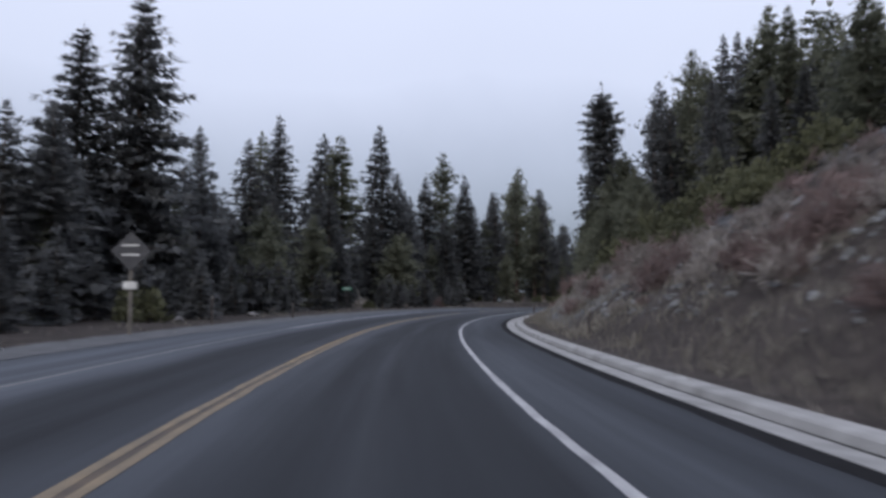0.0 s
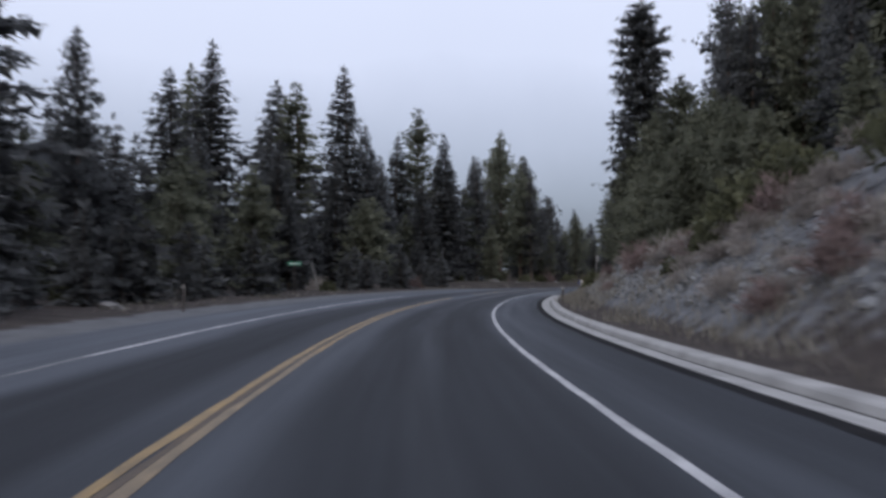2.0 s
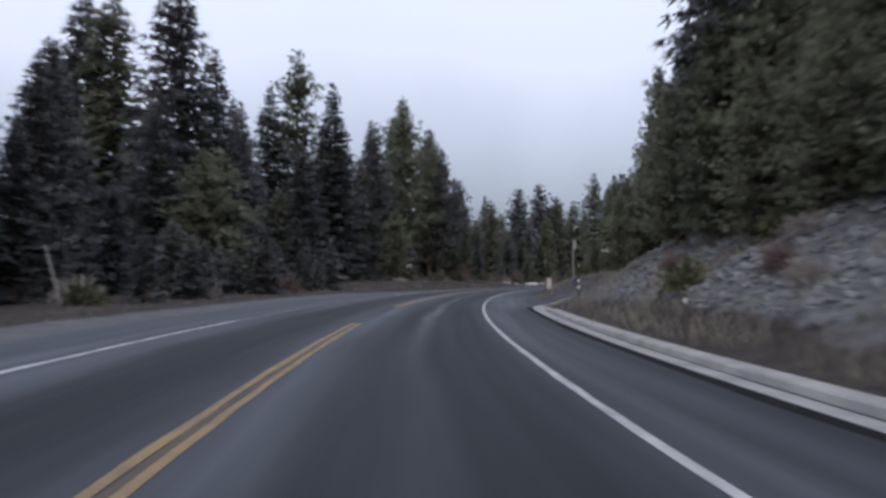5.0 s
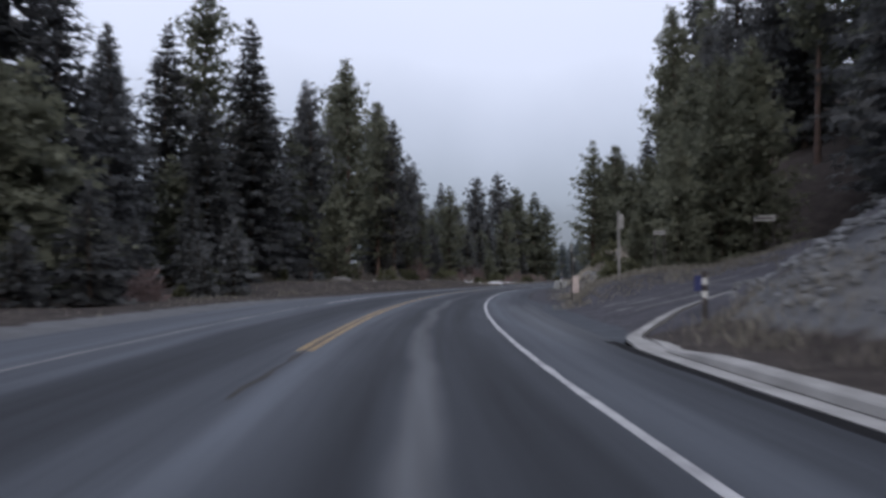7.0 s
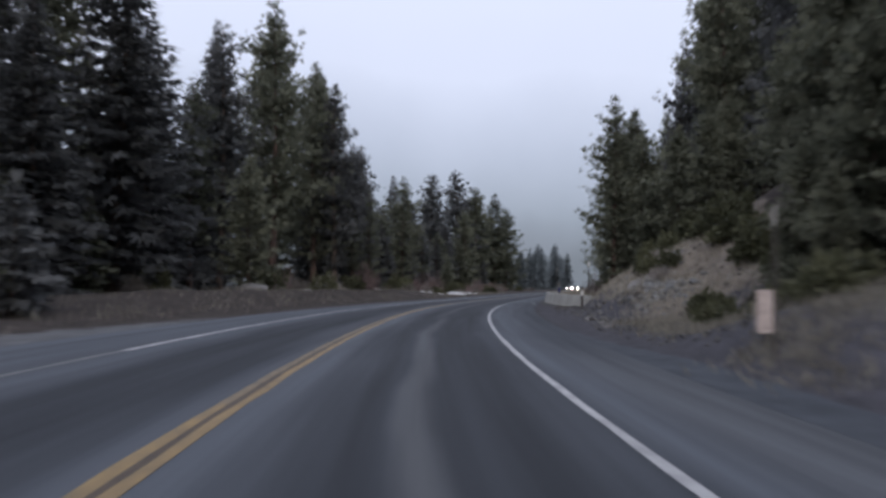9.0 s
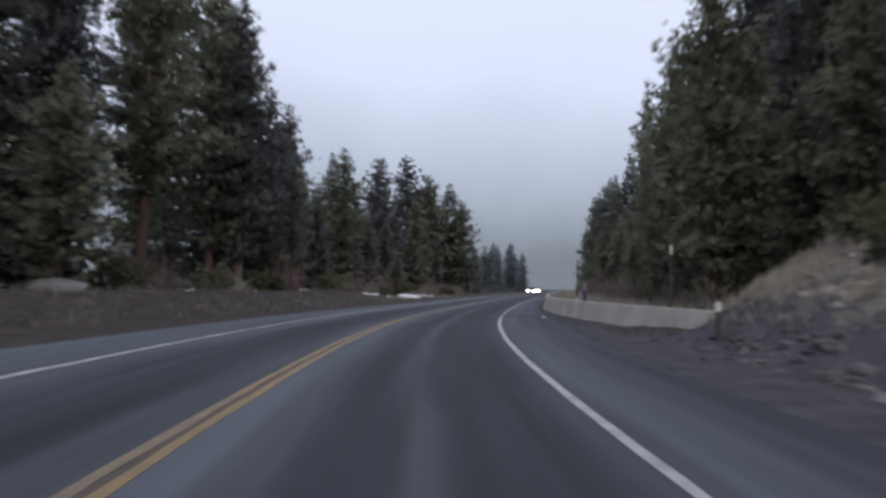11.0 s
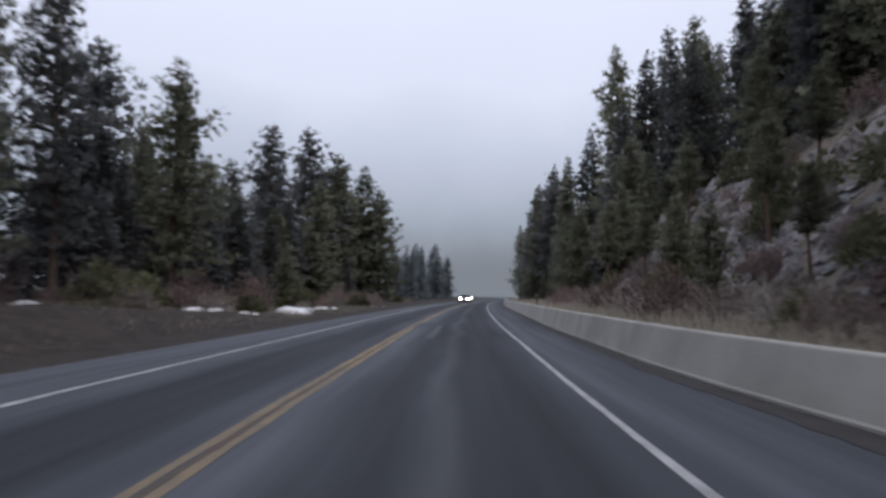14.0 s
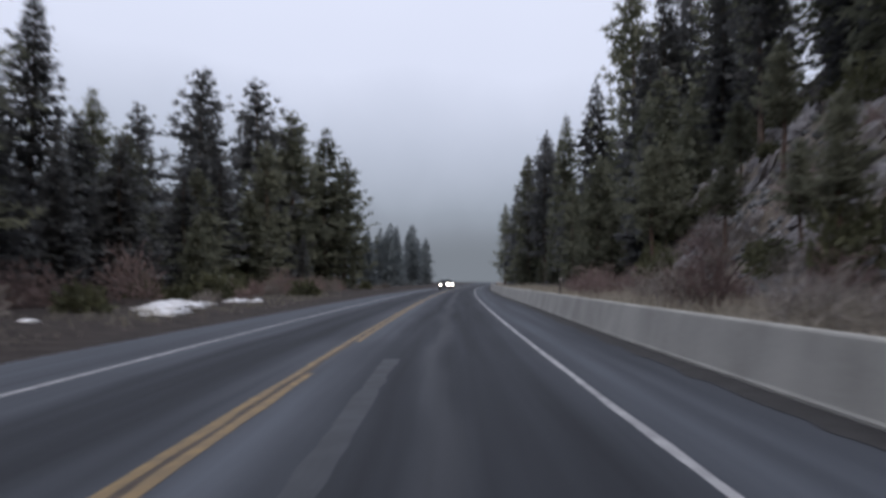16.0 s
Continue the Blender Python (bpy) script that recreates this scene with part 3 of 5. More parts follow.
ribbon("centre_seam", -40, 86.3, -0.018, 0.058, M_GAP, 0.003, ragged=0.008, label="dark gap between the two yellow stripes", category="road marking")
ribbon("centre_seam", 93.8, 99.3, -0.025, 0.045, M_DARKROUGH, 0.003, ragged=0.02, label="black sealed seam along the road", category="road marking")
ribbon("centre_seam", 99.3, 420, -0.018, 0.058, M_GAP, 0.003, ragged=0.008, label="dark gap between the two yellow stripes", category="road marking")
ribbon("edge_line", -40, 168.4, 3.66, 3.78, M_WHITE, 0.005, ragged=0.006, label="white edge stripe beside the driving lane", category="road marking")
ribbon("edge_line", 170.0, 420, 3.67, 3.77, M_WHITE, 0.005, ragged=0.006, label="white edge stripe beside the driving lane", category="road marking")
ribbon("edge_line", 4, 44, -3.22, -3.11, M_DUSTLINE, 0.005, ragged=0.02, label="white edge stripe almost hidden by dust", category="road marking")
ribbon("edge_line", 86, 122, -3.22, -3.11, M_DUSTLINE, 0.005, ragged=0.02, label="white edge stripe almost hidden by dust", category="road marking")
ribbon("edge_line", 44, 86, -3.23, -3.1, M_WHITE, 0.005, ragged=0.012, label="dusty white edge stripe on the far side", category="road marking")
ribbon("edge_line", 122, 420, -3.23, -3.1, M_WHITE, 0.005, ragged=0.012, label="dusty white edge stripe on the far side", category="road marking")
ribbon("edge_line", 167.4, 169.0, 5.45, 5.6, M_WHITE, 0.005, label="short white stripe on the shoulder", category="road marking")


def dark_patch(s, l, length, width, seed):
    """A dark ragged patch on the asphalt."""
    rng = np.random.default_rng(seed)
    ph = rng.uniform(0, 6, 3)
    verts = []
    for ring in range(6):
        for i in range(40):
            a = i * math.pi / 20
            k = ring / 5 * (1 + 0.22 * math.sin(2 * a + ph[0]) + 0.16 * math.sin(5 * a + ph[1]) + 0.08 * math.sin(11 * a + ph[2]))
            ps, pl = s + k * length / 2 * math.sin(a), l + k * width / 2 * math.cos(a)
            x, y = plan(ps, pl)
            verts.append((float(x), float(y), float(road_z(ps, pl)) + 0.003))
    faces = [(r * 40 + i, r * 40 + (i + 1) % 40, (r + 1) * 40 + (i + 1) % 40, (r + 1) * 40 + i) for r in range(5) for i in range(40)]
    tagged(new("dark_patch", mesh_of("dark_patch", verts, faces, [M_DARKPATCH])), "dark ragged patch across the shoulder", "stain", kind="structure")


dark_patch(168.3, 5.2, 0.6, 3.0, 1)
dark_patch(169.6, 4.9, 0.9, 2.4, 2)
ribbon("worn_patch", 192.5, 203.5, 1.0, 1.25, M_PATCH, 0.003, ds=0.4, ragged=0.015, label="pale worn streak in the asphalt", category="road marking")


def kerb():
    """Gutter pan and kerb in one run, with a rounded return at the driveway."""
    prof = [(-0.1, -0.05), (-0.1, 0.01), (0.38, -0.025), (0.42, -0.02), (0.45, 0.08), (0.48, 0.105), (0.78, 0.12), (0.82, 0.1), (0.82, -0.15)]
    ss = list(np.arange(-120, 101.01, 1.0))
    verts = []
    rows = [(s, 0.0) for s in ss]
    for s, _ in rows:
        for dl, dz in prof:
            l = 6.02 + dl
            x, y = plan(s, l)
            fall = 1 - 0.8 * float(step(s, 98.5, 101)) if dz > 0.05 else 1
            verts.append((float(x), float(y), float(road_z(s, l)) + dz * fall))
    # the return: turn about a point behind the kerb
    for k in range(1, 13):
        ang = radians(k * 5)
        for dl, dz in prof:
            rad = 10.0 - min(dl, max(0.17, 0.82 - 0.2 * k))
            s, l = 101.0 + math.sin(ang) * rad, 6.02 + 10.0 - math.cos(ang) * rad
            x, y = plan(s, l)
            verts.append((float(x), float(y), float(road_z(s, min(l, 7))) + float(apron(s, l)) + 0.07 + (min(dz, 0.025) if dz > 0 else dz)))
    w = len(prof)
    n = len(verts) // w
    faces = [(i * w + j, i * w + j + 1, (i + 1) * w + j + 1, (i + 1) * w + j) for i in range(n - 1) for j in range(w - 1)]
    me = mesh_of("kerb", verts, faces, [M_KERB])
    tagged(new("kerb", me), "pale concrete kerb and gutter along the road's edge", "kerb", kind="structure")


def shoulder_flare():
    """The paved shoulder widens at the driveway's mouth."""
    rng = np.random.default_rng(17)
    verts = []
    for s in np.arange(102.5, 134.1, 0.4):
        wide = 0.8 * float(step(s, 102.5, 104) * (1 - step(s, 122, 134))) + abs(rng.normal(0, 0.05))
        for k in range(5):
            l = 5.9 + k / 4 * (0.03 + wide)
            x, y = plan(s, l)
            verts.append((float(x), float(y), max(float(road_z(s, l)), float(ground_z(s, l))) + (0.004 if k == 0 else 0.012 - 0.002 * k)))
    faces = [(i * 5 + j, i * 5 + j + 1, (i + 1) * 5 + j + 1, (i + 1) * 5 + j) for i in range(len(verts) // 5 - 1) for j in range(4)]
    tagged(new("shoulder_flare", mesh_of("shoulder_flare", verts, faces, [M_FLARE], smooth=True)), "worn asphalt shoulder widening at the driveway's mouth", "road", kind="structure")


kerb()
shoulder_flare()
# a near-black ragged strip beside the gutter pan
ribbon("gutter_dark_strip", -40, 103, 5.64, 5.915, M_DARKSTRIP, 0.004, ragged=0.02, label="dark strip along the gutter's edge", category="dirt")
# a thin dark line between gutter pan and kerb
ribbon("kerb_dark_line", -40, 101, 6.385, 6.435, M_DARKROUGH, -0.018, ragged=0.008, label="thin dark line along the foot of the kerb", category="dirt")


def barrier_segment(s0, s1, offset):
    """One length of concrete safety barrier, its foot wider than its top."""
    prof = [(0.0, -0.1), (0.0, 0.06), (0.02, 0.09), (0.17, 0.72), (0.19, 0.745), (0.35, 0.745), (0.37, 0.72), (0.5, 0.09), (0.52, 0.06), (0.52, -0.1)]
    verts = []
    ss = np.linspace(s0 + 0.008, s1 - 0.008, 4)
    for s in ss:
        for dl, dz in prof:
            l = offset(s) + dl
            x, y = plan(s, l)
            verts.append((float(x), float(y), float(ground_z(s, min(l, 6.6))) + dz))
    w = len(prof)
    faces = [(i * w + j, i * w + (j + 1) % w, (i + 1) * w + (j + 1) % w, (i + 1) * w + j) for i in range(3) for j in range(w)]
    faces += [tuple(range(w)), tuple(range(3 * w, 4 * w))[::-1]]
    me = mesh_of("concrete_barrier", verts, faces, [M_BARRIER])
    tagged(new("concrete_barrier", me), "stained grey concrete safety barrier beside the road", "barrier", "concrete barrier lengths", kind="structure")


def barrier_offset(s):
    return 5.6 + 2.7 * (max(0.0, 185 - s) / 27) ** 2 + 0.35 * float(step(s, 195, 235))


def foot_strip():
    """A dark ragged strip along the barrier's foot."""
    rng = np.random.default_rng(9)
    verts = []
    for s in np.arange(158.0, 380, 0.5):
        o = barrier_offset(s)
        for l, up in ((o - 0.32 - abs(rng.normal(0, 0.07)) - 0.5 * float(1 - step(s, 160, 178)), 0.006), (o + 0.03, 0.03)):
            x, y = plan(s, l)
            verts.append((float(x), float(y), float(ground_z(s, min(l, 6.6))) + up))
    faces = [(2 * i, 2 * i + 1, 2 * i + 3, 2 * i + 2) for i in range(len(verts) // 2 - 1)]
    tagged(new("foot_strip", mesh_of("foot_strip", verts, faces, [M_DARKROUGH])), "dark strip along the foot of the barrier", "dirt", kind="structure")


foot_strip()
for s0 in np.arange(153.9, 380, 6.1):
    barrier_segment(s0, s0 + 6.1, barrier_offset)


# ---------------------------------------------------------------- conifers
def kites(base, way, side, length, width, sag):
    """Needle sprays: flat kites, one for each row of the arrays."""
    mid = base + way * (length * 0.45)[:, None]
    tip = base + way * length[:, None]
    tip[:, 2] -= sag * length
    a = mid + side * (width / 2)[:, None]
    b = mid - side * (width / 2)[:, None]
    v = np.stack([base, a, tip, b], 1).reshape(-1, 3)
    f = (np.arange(len(base))[:, None] * 4 + np.arange(4)).tolist()
    return v, f


def fans(base, way, side, length, width, sag):
    """Needle sprays as fans of three slim blades."""
    out = []
    for turn in (-0.6, 0.0, 0.6):
        w = unit(way + side * turn)
        across = np.cross(w, unit(np.cross(way, side)))
        tip = base + w * (length * (1.0 if turn == 0 else 0.8))[:, None]
        tip[:, 2] -= sag * length
        mid = base + w * (length * 0.25)[:, None]
        out.append(np.stack([mid + across * (width * 0.22)[:, None], mid - across * (width * 0.22)[:, None], tip], 1))
    v = np.stack(out, 1).reshape(-1, 3)
    return v, np.arange(len(v)).reshape(-1, 3).tolist()


def unit(v):
    return v / np.maximum(np.linalg.norm(v, axis=-1, keepdims=True), 1e-6)


def sprays_along(rng, start, end, lift, count, length, width, sag, spread):
    """Kites set along a bent branch."""
    t = rng.uniform(0.12, 1.0, count) ** 0.8
    p = start + (end - start) * t[:, None]
    p[:, 2] += lift * np.sin(t * 2.2)
    out = unit(end - start)
    side = np.cross(out, (0, 0, 1.0))
    way = unit(out * rng.uniform(0.4, 1.0, (count, 1)) + side * rng.normal(0, spread, (count, 1)) + np.array([0, 0, 1.0]) * rng.normal(0.06, 0.16, (count, 1)))
    across = unit(np.cross(way, rng.normal(0, 1, (count, 3))) * 0.7 + np.cross(way, (0, 0, 1.0)))
    return fans(p, way, across, length * rng.uniform(0.6, 1.25, count), width * rng.uniform(0.6, 1.3, count), sag)


def boughs(rng, start, end, length, width, teeth):
    """The matted inner part of a bough: a comb of broad sprays on both sides of the branch."""
    out = unit((end - start)[None])[0]
    flat = unit(np.cross(out, (0, 0, 1.0))[None])[0]
    up = np.cross(flat, out)
    V, F = [], []
    pace = length / teeth
    for i in range(teeth):
        for hand in (-1, 1):
            twist = rng.normal(0, 0.75)
            side = (flat * math.cos(twist) + up * math.sin(twist)) * hand
            p = start + out * pace * (i - 0.2 + rng.uniform(-0.2, 0.2))
            w = width * (1.05 - 0.65 * i / teeth) * rng.uniform(0.7, 1.3)
            V += [p, p + out * pace * 1.9, p + out * (pace * 1.3 + 0.3 * w) + side * w - up * 0.12 * w]
            F.append((len(V) - 3, len(V) - 2, len(V) - 1))
    return np.array(V), F


def limb(a, b, r):
    """A three-sided tapering stick."""
    w = unit((b - a)[None])[0]
    u = unit(np.cross(w, (0.3, 0.2, 1.0))[None])[0]
    v = np.cross(w, u)
    ring = [a + r * (math.cos(k) * u + math.sin(k) * v) for k in (0, 2.094, 4.189)]
    return ring + [b], [(0, 1, 3), (1, 2, 3), (2, 0, 3)]


def trunk_mesh(rng, height, r0, mat, lean=0.012):
    n, sides = 9, 8
    verts, faces = [], []
    for i in range(n):
        u = i / (n - 1)
        r = r0 * (1 - 0.93 * u) * (1.25 if i == 0 else 1)
        cx, cy = height * lean * math.sin(u * 3), height * lean * 0.6 * math.sin(u * 5 + 1)
        for k in range(sides):
            a = k * 2 * math.pi / sides
            rr = r * (1 + 0.08 * rng.normal())
            verts.append((cx + rr * math.cos(a), cy + rr * math.sin(a), -0.5 + u * (height + 0.5)))
    faces = [(i * sides + k, i * sides + (k + 1) % sides, (i + 1) * sides + (k + 1) % sides, (i + 1) * sides + k) for i in range(n - 1) for k in range(sides)]
    return mesh_of("trunk", verts, faces, [mat], smooth=True)


def conifer(kind, seed, height, radius, low, gap, per_whorl, sprays, leaf, mat, bark, bare_top=0.0, stick=False, taper=0.0):
    """One conifer, standing at the origin: a trunk, and a crown of whorled branches set with sprays of needles."""
    rng = np.random.default_rng(seed)
    V, F, count = [], [], 0
    SV, SF, scount = [], [], 0
    z = height * low
    while z < height * 0.995:
        u = (z - height * low) / (height * (1 - low))
        if kind == "fir":
            reach = radius * ((1 - u) ** (taper or 0.82)) * (0.6 + 0.4 * min(1, u * 6)) + 0.06
        else:
            reach = radius * ((1 - u) ** (taper or 0.64)) * (0.65 + 0.35 * min(1, u * 5)) * (1 + 0.25 * math.sin(z * 1.9 + seed)) + 0.1
        reach *= rng.uniform(0.72, 1.12)
        n = max(3, int(round(per_whorl * rng.uniform(0.8, 1.2))))
        spin = rng.uniform(0, 6.28)
        if u > 1 - bare_top:
            n = 2
        for b in range(n):
            a = spin + b * 6.283 / n + rng.normal(0, 0.25)
            ln = reach * rng.uniform(0.55, 1.15)
            droop = (-0.28 + 0.55 * u) if kind == "fir" else (0.05 + 0.35 * u + rng.normal(0, 0.12))
            start = np.array([0, 0, z + rng.normal(0, gap * 0.14)])
            end = start + np.array([math.cos(a) * ln, math.sin(a) * ln, ln * droop])
            c = max(3, int(sprays * (0.35 + 0.65 * ln / radius)))
            if u > 1 - bare_top:
                c = 2
            size = leaf * (0.4 + 0.6 * min(1.0, (1 - u) * 3.5))
            if kind == "fir":
                v, f = sprays_along(rng, start, end, 0.06 * ln, c, size, size * 0.45, 0.25, 0.75)
            else:
                # needle brushes on three fingers that turn up at their ends
                out = unit(end - start)
                side = np.cross(out, (0, 0, 1.0))
                along = rng.uniform(0.3, 1.0, c) ** 0.8
                finger = rng.integers(-1, 2, c) * np.maximum(along - 0.42, 0) * 0.5 * ln
                core = start + (end - start) * along[:, None] + side * finger[:, None] + rng.normal(0, 0.05 + 0.045 * ln, (c, 3))
                core[:, 2] += ln * 0.3 * np.maximum(along - 0.35, 0) ** 1.5 - 0.04 * ln
                way = unit(rng.normal(0, 0.62, (c, 3)) + out * 0.6 + side * np.sign(finger)[:, None] * 0.3 + np.array([0, 0, 0.5]))
                v, f = fans(core, way, unit(np.cross(way, rng.normal(0, 1, (c, 3)))), size * rng.uniform(0.6, 1.2, c), size * 0.5 * rng.uniform(0.6, 1.2, c), 0.05)
            V.append(v)
            F += [tuple(i + count for i in q) for q in f]
            count += len(v)
            if u < 1 - bare_top - 0.04:
                # the broad matted inner part of the bough
                full = 0.8 if kind == "fir" else 0.66
                v, f = boughs(rng, start, end, ln * full, (0.17 if stick else 0.22) * ln + 0.15, 7 if stick and kind == "fir" else 5 if stick else 3)
                V.append(v)
                F += [tuple(i + count for i in q) for q in f]
                count += len(v)
            if stick or u > 1 - bare_top:
                sv, sf = limb(start, start + (end - start) * 0.9, 0.02 + 0.022 * ln / radius)
                SV += sv
                SF += [tuple(i + scount for i in q) for q in sf]
                scount += 4
        z += gap * rng.uniform(0.75, 1.25) * (1.0 - 0.45 * u)
    # the leader
    top = np.array([[0, 0, height * 0.985]] * 5)
    way = unit(np.array([[rng.normal(0, 0.35), rng.normal(0, 0.35), 1] for _ in range(5)]))
    v, f = kites(top, way, unit(np.cross(way, (1, 0.2, 0))), np.full(5, 0.7), np.full(5, 0.16), 0)
    V.append(v)
    F += [tuple(i + count for i in q) for q in f]
    count += len(v)
    leaves = len(F)
    if SV:
        V.append(np.array(SV))
        F += [tuple(i + count for i in q) for q in SF]
    verts = np.concatenate(V)
    crown = mesh_of("crown", verts, F, [mat, bark])
    crown.polygons.foreach_set("material_index", (np.arange(len(F)) >= leaves).astype(np.int32))
    trunk = trunk_mesh(rng, height * 0.985, 0.012 * height + 0.05, bark)
    return trunk, crown, (verts, F[:leaves]), height


FIRS = [conifer("fir", 10 + i, 20, 3.9 + 0.4 * i, 0.06, 0.66, 7, 11, 0.82, M_FIR, M_BARK, stick=True) for i in range(4)]
PINES = [conifer("pine", 30 + i, 20, 3.7 + 0.3 * i, 0.12 + 0.04 * i, 0.84, 6, 19, 0.68, M_PINE if i % 2 else M_FIR, M_REDBARK if i % 2 else M_BARK, stick=True) for i in range(4)]
FAR = [conifer("fir", 20 + i, 20, 3.9 + 0.4 * i, 0.05, 0.8, 7, 5, 1.15, M_FIR if i % 2 else M_PINE, M_BARK) for i in range(4)]
FARPINE = [conifer("pine", 25 + i, 20, 3.6 + 0.3 * i, 0.07 + 0.04 * i, 0.9, 6, 10, 0.95, M_FIR if i % 2 else M_PINE, M_BARK) for i in range(4)]
BARE = [conifer("pine", 45, 20, 3.2, 0.42, 0.6, 6, 24, 0.62, M_PINE, M_REDBARK, stick=True)]
SNAG = [conifer("fir", 51, 20, 3.1, 0.22, 0.62, 8, 26, 0.7, M_FIR, M_BARK, bare_top=0.07, stick=True, taper=0.42)]
LOW = [conifer("fir", 60 + i, 12, 3.0 + 0.3 * i, 0.02, 0.62, 7, 8, 0.76, M_FIR if i < 2 else M_PINE, M_BARK) for i in range(3)]
LOWPINE = [conifer("pine", 70 + i, 12, 2.7 + 0.3 * i, 0.06, 0.66, 6, 13, 0.66, M_PINE, M_BARK) for i in range(3)]
NEAR = [conifer("pine", 95 + i, 12, 3.0 + 0.3 * i, 0.04, 0.52, 7, 22, 0.5, M_PINE, M_BARK, stick=True) for i in range(2)]
DEEP = [conifer("fir", 90 + i, 12, 3.2 + 0.3 * i, 0.02, 1.0, 6, 4, 1.15, M_FIR, M_BARK) for i in range(3)]
EDGE = [conifer("fir", 65 + i, 6, 2.1 + 0.2 * i, 0.0, 0.5, 6, 7, 0.6, M_FIR, M_BARK) for i in range(3)]
# Far trees; their mist comes from the pale material colour.
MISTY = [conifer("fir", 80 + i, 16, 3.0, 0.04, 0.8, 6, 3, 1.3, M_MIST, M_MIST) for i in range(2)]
tree_rng = np.random.default_rng(5)


def tree(style, s, l, top, label, group, wide=1.0):
    """A tree whose tip reaches the height top."""
    if (s > 262 or l < -25.5 or l > 26) and style in (FIRS, PINES, LOW, LOWPINE):
        style = FARPINE if style in (PINES, LOWPINE) else FAR
    if 118 < s < 172 and 0 < l < 21 and style in (LOW, LOWPINE):
        style = NEAR
    trunk, crown, _, h = style[int(tree_rng.integers(len(style)))]
    foot = spot(s, l, -0.05)
    k = max(0.12, (top - foot.z) / h)
    if l < 0 and top > 9 and not 139 < s < 212:
        wide *= 1.25 if s < 262 else 1.45
    if l < 0 and style is FIRS and 139 < s < 172:
        wide *= 1.3
    ob = new("conifer_tree")
    ob.matrix_world = Matrix.Translation(foot) @ pose(0, 0, 0, 0, 0, float(tree_rng.uniform(0, 360))) @ Matrix.Diagonal((k * wide, k * wide, k, 1))
    part_mesh("trunk", trunk, ob)
    part_mesh("crown", crown, ob)
    return tagged(ob, label, "tree", group)


def woods(name, rows, mat, label):
    """Many more trees behind the nearest ones, joined."""
    V, F, n = [], [], 0
    for style, s, l, h, wide in rows:
        _, _, (v, f), tall = style[int(tree_rng.integers(len(style)))]
        used = max(max(q) for q in f) + 1
        foot = spot(s, l, -0.05)
        k, a = h / tall, tree_rng.uniform(0, 6.28)
        turned = np.stack([(v[:used, 0] * math.cos(a) - v[:used, 1] * math.sin(a)) * k * wide, (v[:used, 0] * math.sin(a) + v[:used, 1] * math.cos(a)) * k * wide, v[:used, 2] * k], -1)
        V.append(turned + np.array(foot[:]))
        F += [tuple(i + n for i in q) for q in f]
        n += used
    tagged(new(name, mesh_of(name, np.concatenate(V), F, [mat])), label, "woods", kind="stuff")


FIR_LABEL = "tall dark green fir with layered drooping branches"
PINE_LABEL = "tall pine with open tufted grey-green crown"
LEFT_G, RIGHT_G = "roadside forest on the level side", "trees on the hillside"
# along, across, height of the tip
for s, l, top in ((46, -16.1, 9.8), (62, -21.5, 18.9), (96, -24.7, 18.3), (101, -23.5, 21.9), (131, -29.4, 26.0), (123, -19.5, 25.2), (104, -27.1, 20.8), (133, -33.2, 26.7), (128, -18.8, 19.5), (88, -24.4, 11.4), (80, -21.8, 10.9), (110, -21, 15), (116, -25, 17), (92, -20, 12), (106, -19.5, 13), (136, -20, 17), (143, -24, 19), (55, -19, 12), (70, -22, 15), (118, -18.5, 14), (146, -18, 15)):
    tree(FIRS, s, l, top, FIR_LABEL, LEFT_G, 1.06 if s == 62 else 1.0)
tree(FIRS, 64, -18.4, 21.7, "very tall fir with layered dark branches", LEFT_G, 1.08)
for s, l, top in ((214, -17.5, 9), (219, -21, 12), (225, -18, 9.5), (229, -22, 12.5), (234, -19, 9), (241, -18.5, 10), (245, -23, 12), (256, -19.5, 9.5), (264, -21, 11), (274, -19, 10), (226, -26, 14)):
    tree(FIRS, s, l, top, "young dark fir among the pines", LEFT_G, 1.35)
tree(PINES, 76, -19.9, 15.2, "thin open pine beside the taller firs", LEFT_G, 0.8)
for s, l, top in ((156, -22.8, 27.2), (178, -17.8, 25.7), (172, -19.7, 22.2), (184, -16.0, 21.8), (188, -13.5, 14.8), (184, -14.1, 19.8), (168, -20.0, 16.3), (176, -21.8, 19.4), (190, -24.0, 25.6), (205, -22.9, 26.3), (196, -19.0, 20.8), (209, -18.9, 18.2), (200, -26.2, 31.4), (140, -21.4, 14.7), (208, -24.4, 27.1), (191, -12.6, 10.5), (193, -14.2, 12.5), (187, -13.2, 8.6)):
    tree(PINES, s, l, top, PINE_LABEL, LEFT_G)
for s, l, top in ((153, -17.3, 22.5), (154, -25.2, 22.8), (173, -20.7, 22.3), (161, -19.5, 19), (166, -24, 21)):
    tree(FIRS, s, l, top, FIR_LABEL, LEFT_G)
for s, l, top in ((217, -15.4, 15.3), (222, -19.6, 12.1), (281, -26.1, 24.4), (298, -24.9, 27.2), (302, -21.1, 23.9), (325, -17.5, 20.9), (250, -24.3, 14.9), (247, -20.5, 11), (232, -27.3, 21.2), (262, -25.7, 16.4), (285, -20, 17), (310, -23, 22)):
    tree(PINES, s, l, top, PINE_LABEL, LEFT_G)
for s, l, top in ((238, -22.5, 18.2), (313, -18.3, 23.4), (320, -21, 20), (290, -29, 21), (245, -29, 16), (270, -21, 13)):
    tree(FIRS, s, l, top, FIR_LABEL, LEFT_G)
